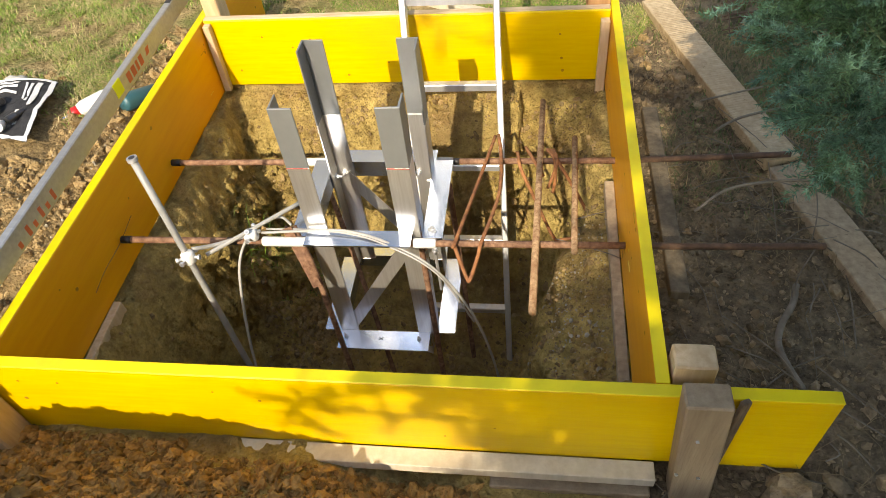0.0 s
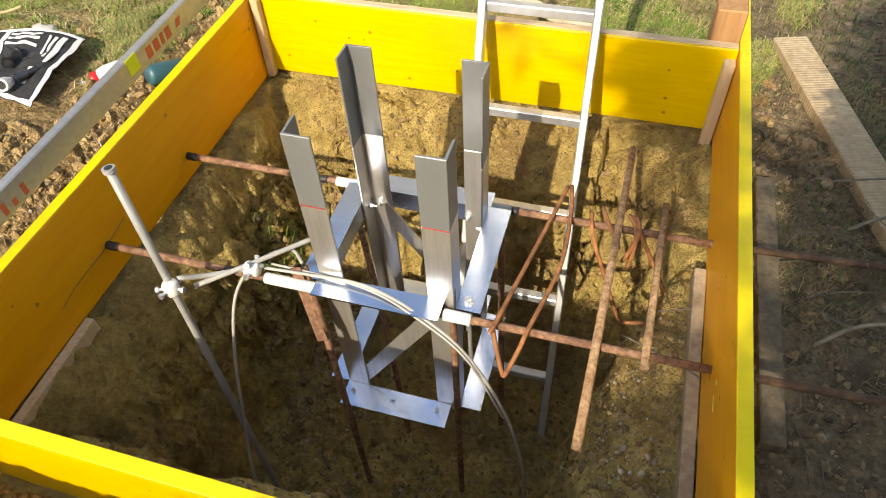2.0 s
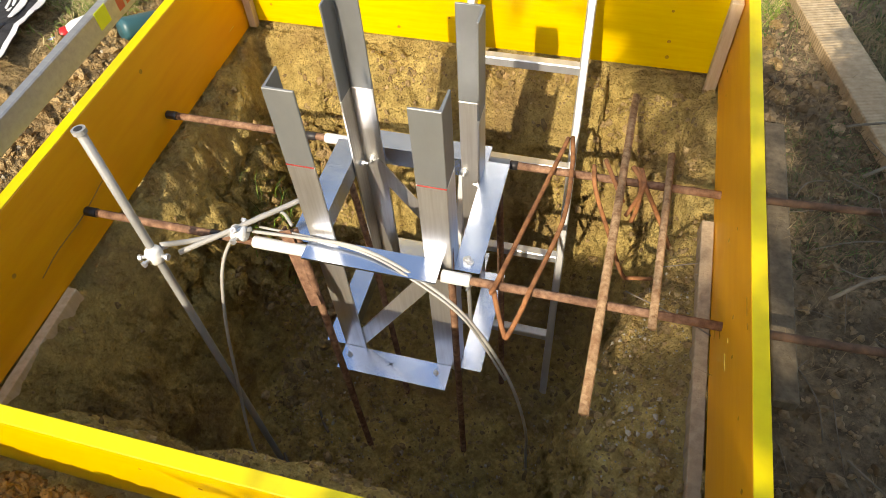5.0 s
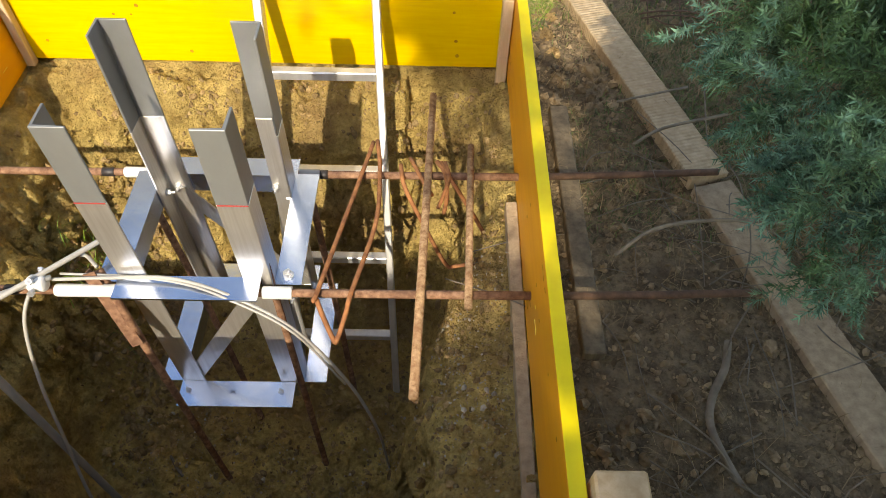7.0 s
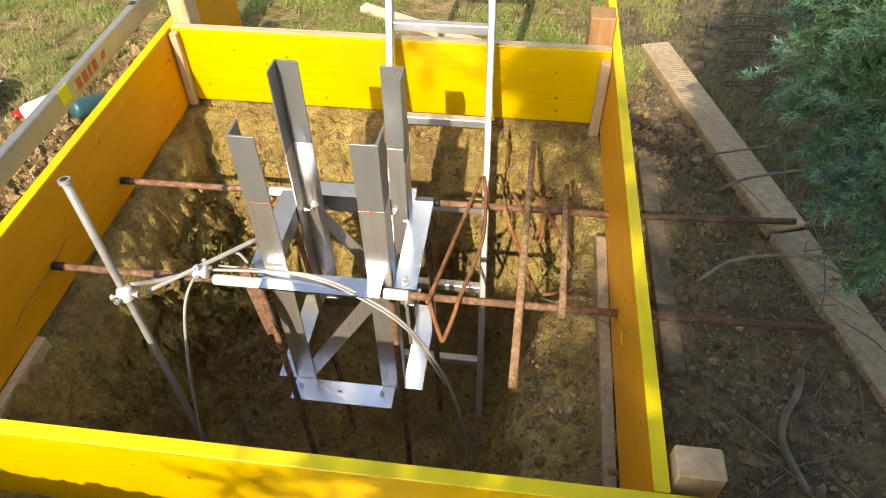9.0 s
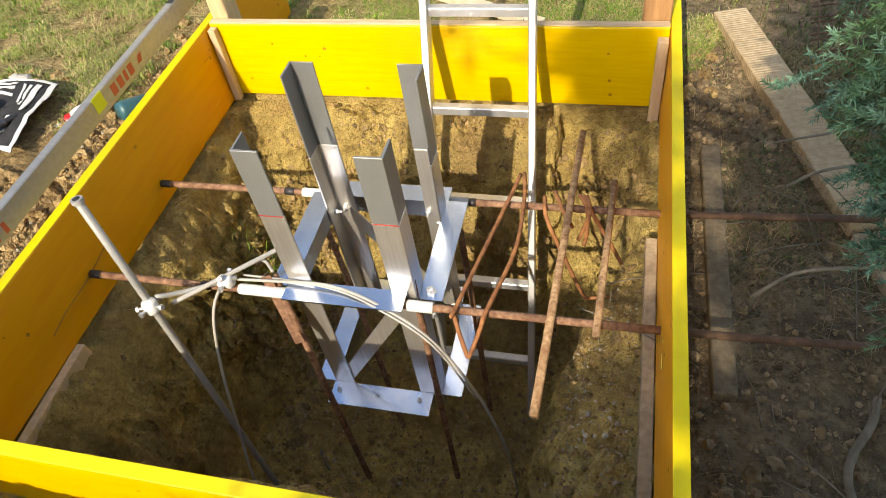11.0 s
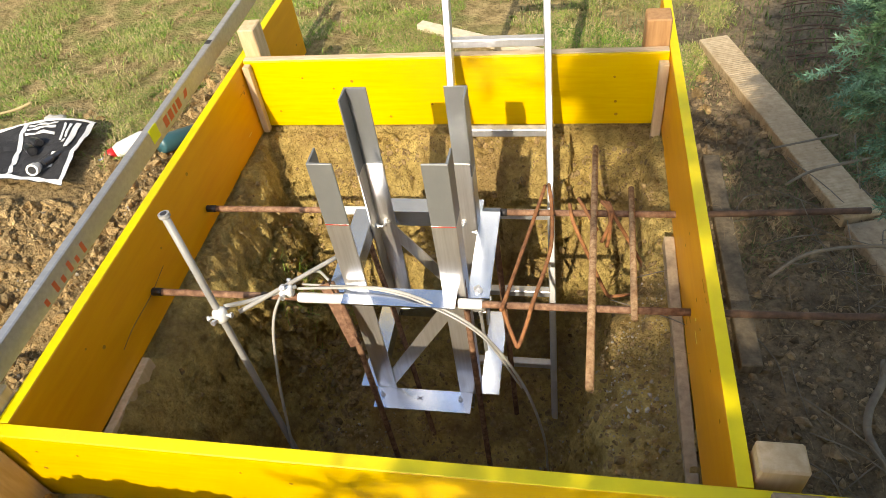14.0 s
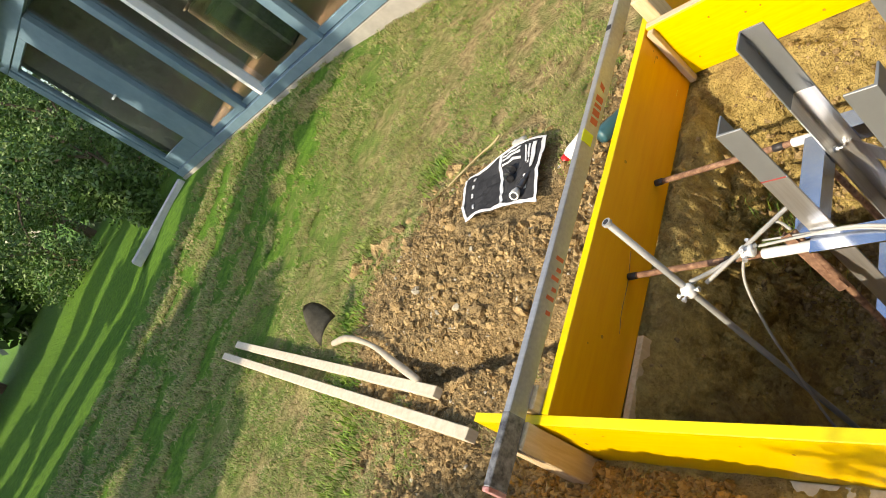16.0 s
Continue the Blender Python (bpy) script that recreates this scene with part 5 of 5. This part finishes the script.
conifer("broad dark juniper added out of view to block sky", (3.0, -0.75, -0.05), (2.9, -0.7, 2.6), LUMPS_SIDE, 5200, 23, 0.16, 0.05, 0.010, 18, 0.003, 0.08)
LUMPS_BACK = tuple((3.6 + rng.uniform(-0.5, 0.9), 1.1 + rng.uniform(-0.7, 0.7), 0.5 + 2.2 * rng.random(), rng.uniform(0.3, 0.5)) for _ in range(22))
conifer("second broad dark juniper added unseen as a sky blocker", (3.7, 1.1, -0.05), (3.6, 1.1, 2.7), LUMPS_BACK, 5200, 24, 0.16, 0.05, 0.010, 18, 0.003, 0.08)


# ---- broadleaf trees and bushes ----
def leafy(name, label, foot, tall, lumps, n, seed, leaf, category="tree", mat=None):
    t = thing(name, label, category)
    rg = np.random.default_rng(seed)
    vol = np.array([r ** 2 for *_, r in lumps])
    pick = rg.choice(len(lumps), n, p=vol / vol.sum())
    c, r = np.array([l[:3] for l in lumps])[pick], np.array([l[3] for l in lumps])[pick]
    d = rg.normal(size=(n, 3))
    d /= np.linalg.norm(d, axis=1, keepdims=True)
    p = c + d * (r * rg.uniform(0.45, 1.08, n))[:, None]
    u = rg.normal(size=(n, 3))
    u /= np.linalg.norm(u, axis=1, keepdims=True)
    s = np.cross(u, rg.normal(size=(n, 3)))
    s /= np.linalg.norm(s, axis=1, keepdims=True)
    k = (leaf * rg.uniform(0.6, 1.3, n))[:, None]
    v = np.stack((p - u * k, p + s * k * 0.5, p + u * k, p - s * k * 0.5), 1).reshape(-1, 3)
    i = np.arange(n)[:, None] * 4
    o = soup("crown", v.tolist(), np.concatenate((i, i + 1, i + 2, i + 3), 1).tolist(), mat or M_LEAF)
    o.parent = t
    bm = bmesh.new()
    a = Vector(foot)
    tube(bm, [a, a + Vector((0.04, 0.02, tall * 0.5)), a + Vector((0, 0.05, tall))], 0.1, 10, radii=[tall * 0.035, tall * 0.025, tall * 0.012])
    part("trunk", bm, M_BARK, t, smooth=True)
    for x, y, z, rr in lumps:
        bm = bmesh.new()
        b = a + Vector((0, 0, min(tall * 0.9, max(tall * 0.25, z - a.z - rr))))
        tube(bm, rail([b, b.lerp(Vector((x, y, z)), 0.5) + Vector((0, 0, 0.1)), Vector((x, y, z))], 3), 0.03, 6)
        part("limb", bm, M_BARK, t)
    return t


def crown_lumps(x, y, z0, z1, w, n, seed):
    rg = random.Random(seed)
    return [(x + rg.uniform(-w, w) * 0.7, y + rg.uniform(-w, w) * 0.7, z0 + (z1 - z0) * (i + 0.5) / n, w * rg.uniform(0.45, 0.7)) for i in range(n)]


for i, (x, y, h, w) in enumerate(((-3.75, -4.6, 3.3, 0.5), (-5.0, -5.0, 4.7, 0.65), (-6.5, -5.0, 10.6, 1.2), (-8.5, -5.3, 10.8, 0.85), (-10.2, -5.0, 10.2, 0.8), (-12.0, -5.2, 10.5, 1.0), (-14.5, -5.0, 9.5, 1.1))):
    leafy("garden_tree", "tall slender garden tree beside the lawn", (x, y, -0.1), h * 0.9, crown_lumps(x, y, 0.9, h, w, 14 if h > 6 else 8, 40 + i), 9000 if h > 6 else 4000, 50 + i, 0.17)
for i, (x, y, h, w) in enumerate(((-9.8, 3.1, 1.35, 0.5), (-11.4, 3.9, 2.3, 0.8), (-13.2, 4.2, 2.6, 1.0), (-14.0, 5.2, 4.0, 1.5), (-16.0, 3.0, 2.3, 1.2))):
    leafy("bush", "dark rounded garden bush by the house corner" if i not in (1, 4) else "yellow-green leafy bush by the house corner", (x, y, 0.2), h * 0.6, crown_lumps(x, y, 0.4, h, w, 7, 70 + i), 7000, 80 + i, 0.045, "bush")
for i in range(12):
    x, y = -20 - 3 * (i % 3), -9 + i * 2.3
    leafy("far_tree", "leafy tree at the garden's far edge", (x, y, -0.2), 4.5, crown_lumps(x, y, 1.0, 6.5, 2.0, 8, 90 + i), 4600, 110 + i, 0.24)


# ---- glazed house ----
M_GLASS = bpy.data.materials.new("window_glass")
M_GLASS.use_nodes = True
b = M_GLASS.node_tree.nodes["Principled BSDF"]
b.inputs["Base Color"].default_value = (0.8, 0.88, 0.88, 1)
b.inputs["Roughness"].default_value = 0.02
b.inputs["Transmission Weight"].default_value = 1.0
b.inputs["IOR"].default_value = 1.45
M_FLOORTILE = material("terracotta_floor", (0.32, 0.17, 0.10), (0.42, 0.25, 0.15), rough=0.6, scale=5, bump=0.1)
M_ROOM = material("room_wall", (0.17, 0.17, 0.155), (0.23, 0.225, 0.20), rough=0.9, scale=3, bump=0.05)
house = thing("house", "house with a blue-grey glazed garden front", "house")
HY = 3.45


def hbox(name, lo, hi, mat, parent=None, label="", bevel=0.006):
    bm = bmesh.new()
    box(bm, lo, hi, bevel)
    return part(name, bm, mat, parent or house, label)


hbox("plinth", (-8.7, HY - 0.075, -0.3), (2.0, HY + 0.12, 0.30), M_PLASTER)
hbox("sill", (-8.7, HY - 0.06, 0.304), (-2.6, HY + 0.10, 0.42), M_FRAME)
hbox("floor", (-8.6, HY + 0.12, 0.20), (2.0, HY + 5.0, 0.36), M_FLOORTILE)
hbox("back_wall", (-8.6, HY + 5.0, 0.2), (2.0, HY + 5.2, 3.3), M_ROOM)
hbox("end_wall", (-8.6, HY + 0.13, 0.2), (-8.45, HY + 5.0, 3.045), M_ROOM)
hbox("roof", (-8.9, HY - 0.25, 3.05), (2.2, HY + 5.3, 3.25), M_FRAME)
hbox("head", (-8.7, HY - 0.05, 2.80), (-2.6, HY + 0.10, 3.045), M_FRAME)
hbox("wall", (-2.6, HY - 0.08, 0.304), (2.0, HY + 0.12, 3.045), M_PLASTER)
t = thing("kerb", "pale concrete kerb strip leading off the house corner", "kerb")
bm = bmesh.new()
beam(bm, (-8.74, 3.36, 0.27), (-9.16, 2.03, 0.21), 0.22, 0.14, 0.01)
part("strip", bm, M_CONCRETE, t)
posts_x = ((-8.70, -8.53), (-7.19, -6.92), (-5.98, -5.84), (-4.04, -3.90), (-2.75, -2.62))
for x0, x1 in posts_x:
    hbox("mullion", (x0, HY - 0.05, 0.424), (x1, HY + 0.07, 2.796), M_FRAME)
hbox("mullion", (-5.36, HY - 0.07, 0.424), (-5.30, HY + 0.05, 2.796), M_PVC, None, "white sunlit glazing post")
for x0, x1 in ((-6.92, -5.98), (-5.84, -5.36), (-5.30, -4.04), (-3.90, -2.75)):
    w = hbox("window", (x0, HY + 0.0, 0.424), (x1, HY + 0.05, 0.50), M_FRAME)
    p = hbox("pane", (x0, HY + 0.02, 0.50), (x1, HY + 0.032, 2.796), M_GLASS, w, bevel=0)
    p.visible_shadow = False
door = hbox("door", (-8.526, HY - 0.03, 0.424), (-8.46, HY + 0.04, 2.796), M_FRAME)
for lo, hi in (((-7.50, HY - 0.03, 0.424), (-7.195, HY + 0.04, 2.796)), ((-8.46, HY - 0.03, 0.424), (-7.50, HY + 0.04, 0.67)), ((-8.46, HY - 0.03, 2.70), (-7.50, HY + 0.04, 2.796))):
    hbox("rail", lo, hi, M_FRAME, door)
p = hbox("pane", (-8.46, HY, 0.67), (-7.50, HY + 0.012, 2.70), M_GLASS, door, bevel=0)
p.visible_shadow = False
hbox("handle", (-7.50, HY - 0.09, 1.60), (-7.38, HY - 0.055, 1.63), M_PVC, door, "white lever handle")
for x, y, sx, sz, c in ((-5.6, 4.4, 0.5, 0.9, M_DARKMETAL), (-4.3, 5.0, 0.5, 0.45, material("green_plastic", (0.012, 0.075, 0.065), (0.02, 0.10, 0.085), rough=0.4, bump=0.02)), (-6.9, 5.2, 0.9, 1.1, M_BARK), (-3.4, 4.6, 0.4, 0.8, M_TIMBER)):
    t = thing("stored_box", "dim box stored behind the garden glazing", "box", "boxes behind the glass")
    bm = bmesh.new()
    box(bm, (x - sx / 2, y - 0.25, 0.364), (x + sx / 2, y + 0.25, 0.36 + sz), 0.03)
    part("case", bm, c, t)
    bm = bmesh.new()
    box(bm, (x - sx / 2 - 0.01, y - 0.26, 0.362 + sz), (x + sx / 2 + 0.01, y + 0.26, 0.40 + sz), 0.01)
    part("lid", bm, c, t)


# ---- stalk and stone by the mat ----
bar("straw_stalk", tuple((x, y, height(x, y) + 0.02 + 0.012 * i) for i, (x, y) in enumerate(((-1.30, 1.235), (-1.11, 1.34), (-0.99, 1.375), (-0.90, 1.37)))), 0.0055, M_DRY, "long pale dry stalk lying at the lawn edge", "stalk", seg=6, n=5)


def stone(x, y, r, label, mat, seed):
    rng = random.Random(seed)
    off = Vector((rng.random() * 9, rng.random() * 9, rng.random() * 9))
    z = height(x, y) + 0.35 * r
    vs = []
    for v in ICO2[0]:
        d = 1 + 0.45 * noise.noise(v * 1.3 + off) + 0.12 * noise.noise(v * 4 + off)
        vs.append((x + v.x * r * d * 1.25, y + v.y * r * d, z + v.z * r * d * 0.7))
    return tagged(soup("stone", vs, ICO2[1], mat), label, "stone")


stone(-0.79, 1.315, 0.034, "pale grey stone lying behind the mat", M_CONCRETE, 5)
stone(-0.86, 0.50, 0.016, "small pale stone on the spoil heap", M_GRIT, 6)
stone(-0.33, 0.55, 0.014, "small pale stone on the spoil heap", M_GRIT, 7)

# ---- ground litter by the formwork ----
M_TWIG = material("bleached_twig", (0.13, 0.105, 0.078), (0.25, 0.215, 0.165), rough=0.9, scale=20, bump=0.3)
bar("fallen_branch", ((1.862, 0.465, 0.01), (1.838, 0.40, 0.015), (1.80, 0.34, 0.01), (1.782, 0.285, 0.005), (1.788, 0.23, 0.005), (1.812, 0.16, 0.0)), 0.0085, M_TWIG, "thick bare fallen branch on dark soil", "branch", n=5)
rng = random.Random(31)
for i in range(120):
    x, y = rng.uniform(1.52, 2.4), rng.uniform(-0.25, 1.0)
    g = rng.random() * math.tau
    n = rng.uniform(0.08, 0.30)
    z = height(x, y)
    up = 0.0 if x < 1.75 else rng.uniform(0, 0.12)
    p = [(x, y, z + 0.006), (x + math.cos(g) * n * 0.5 + rng.gauss(0, 0.012), y + math.sin(g) * n * 0.5 + rng.gauss(0, 0.012), z + 0.018 + up * 0.5), (x + math.cos(g) * n, y + math.sin(g) * n, z + 0.01 + up)]
    bar("twig", p, rng.uniform(0.0009, 0.0021), M_TWIG, "thin dry twig on the soil", "twig", seg=5, group="dry twigs", n=3)
bar("twig", ((1.60, 0.58, 0.16), (1.68, 0.62, 0.20), (1.80, 0.63, 0.22), (1.95, 0.60, 0.25)), 0.004, M_TWIG, "long bare bleached twig reaching from the conifer", "twig", seg=6, n=5)
bar("twig", ((1.72, 0.98, 0.10), (1.80, 1.02, 0.12), (1.95, 1.03, 0.16)), 0.004, M_TWIG, "dark bare twig above the plank", "twig", seg=6, n=5)
# wire mesh remnant in the grass
t = thing("wire_mesh", "bent piece of dark wire mesh in the grass", "wire mesh")
for i in range(6):
    for k in (0, 1):
        bm = bmesh.new()
        y = 1.625 + 0.098 * i + 0.026 * k
        x = 1.865 + 0.014 * i
        tube(bm, rail([(x, y, 0.035), (x + 0.06, y - 0.006, 0.05), (x + 0.15, y + 0.004, 0.045), (x + 0.24, y - 0.008, 0.03)], 4), 0.0026, 6)
        part("wire", bm, M_RUST_DARK, t)
for x in (1.885, 1.99):
    bm = bmesh.new()
    tube(bm, rail([(x, 1.60, 0.03), (x + 0.03, 1.85, 0.055), (x + 0.075, 2.18, 0.03)], 6), 0.0024, 6)
    part("wire", bm, M_RUST_DARK, t)
bm = bmesh.new()
tube(bm, rail([(1.90, 1.625, 0.04), (1.93, 1.585, 0.045), (1.97, 1.58, 0.045), (1.99, 1.61, 0.04)], 5), 0.0026, 6)
part("wire", bm, M_RUST_DARK, t)
bar("twig", ((1.72, 1.195, 0.055), (1.80, 1.215, 0.062), (1.92, 1.24, 0.075)), 0.0032, M_TWIG, "straight dark twig lying over the decking plank", "twig", seg=6, group="dry twigs", n=4)
# small roots in the pit wall
for q in (((0.35, 0.34), (0.38, 0.31), (0.43, 0.27)), ((1.10, 0.22), (1.14, 0.29), (1.16, 0.36)), ((0.41, 0.50), (0.44, 0.46), (0.46, 0.44))):
    p = [(x, y, height(x, y) + 0.012) for x, y in q]
    bar("root", p, 0.0045, M_TWIG, "broken root lying in the pit", "root", seg=6, group="roots in the pit", n=4)
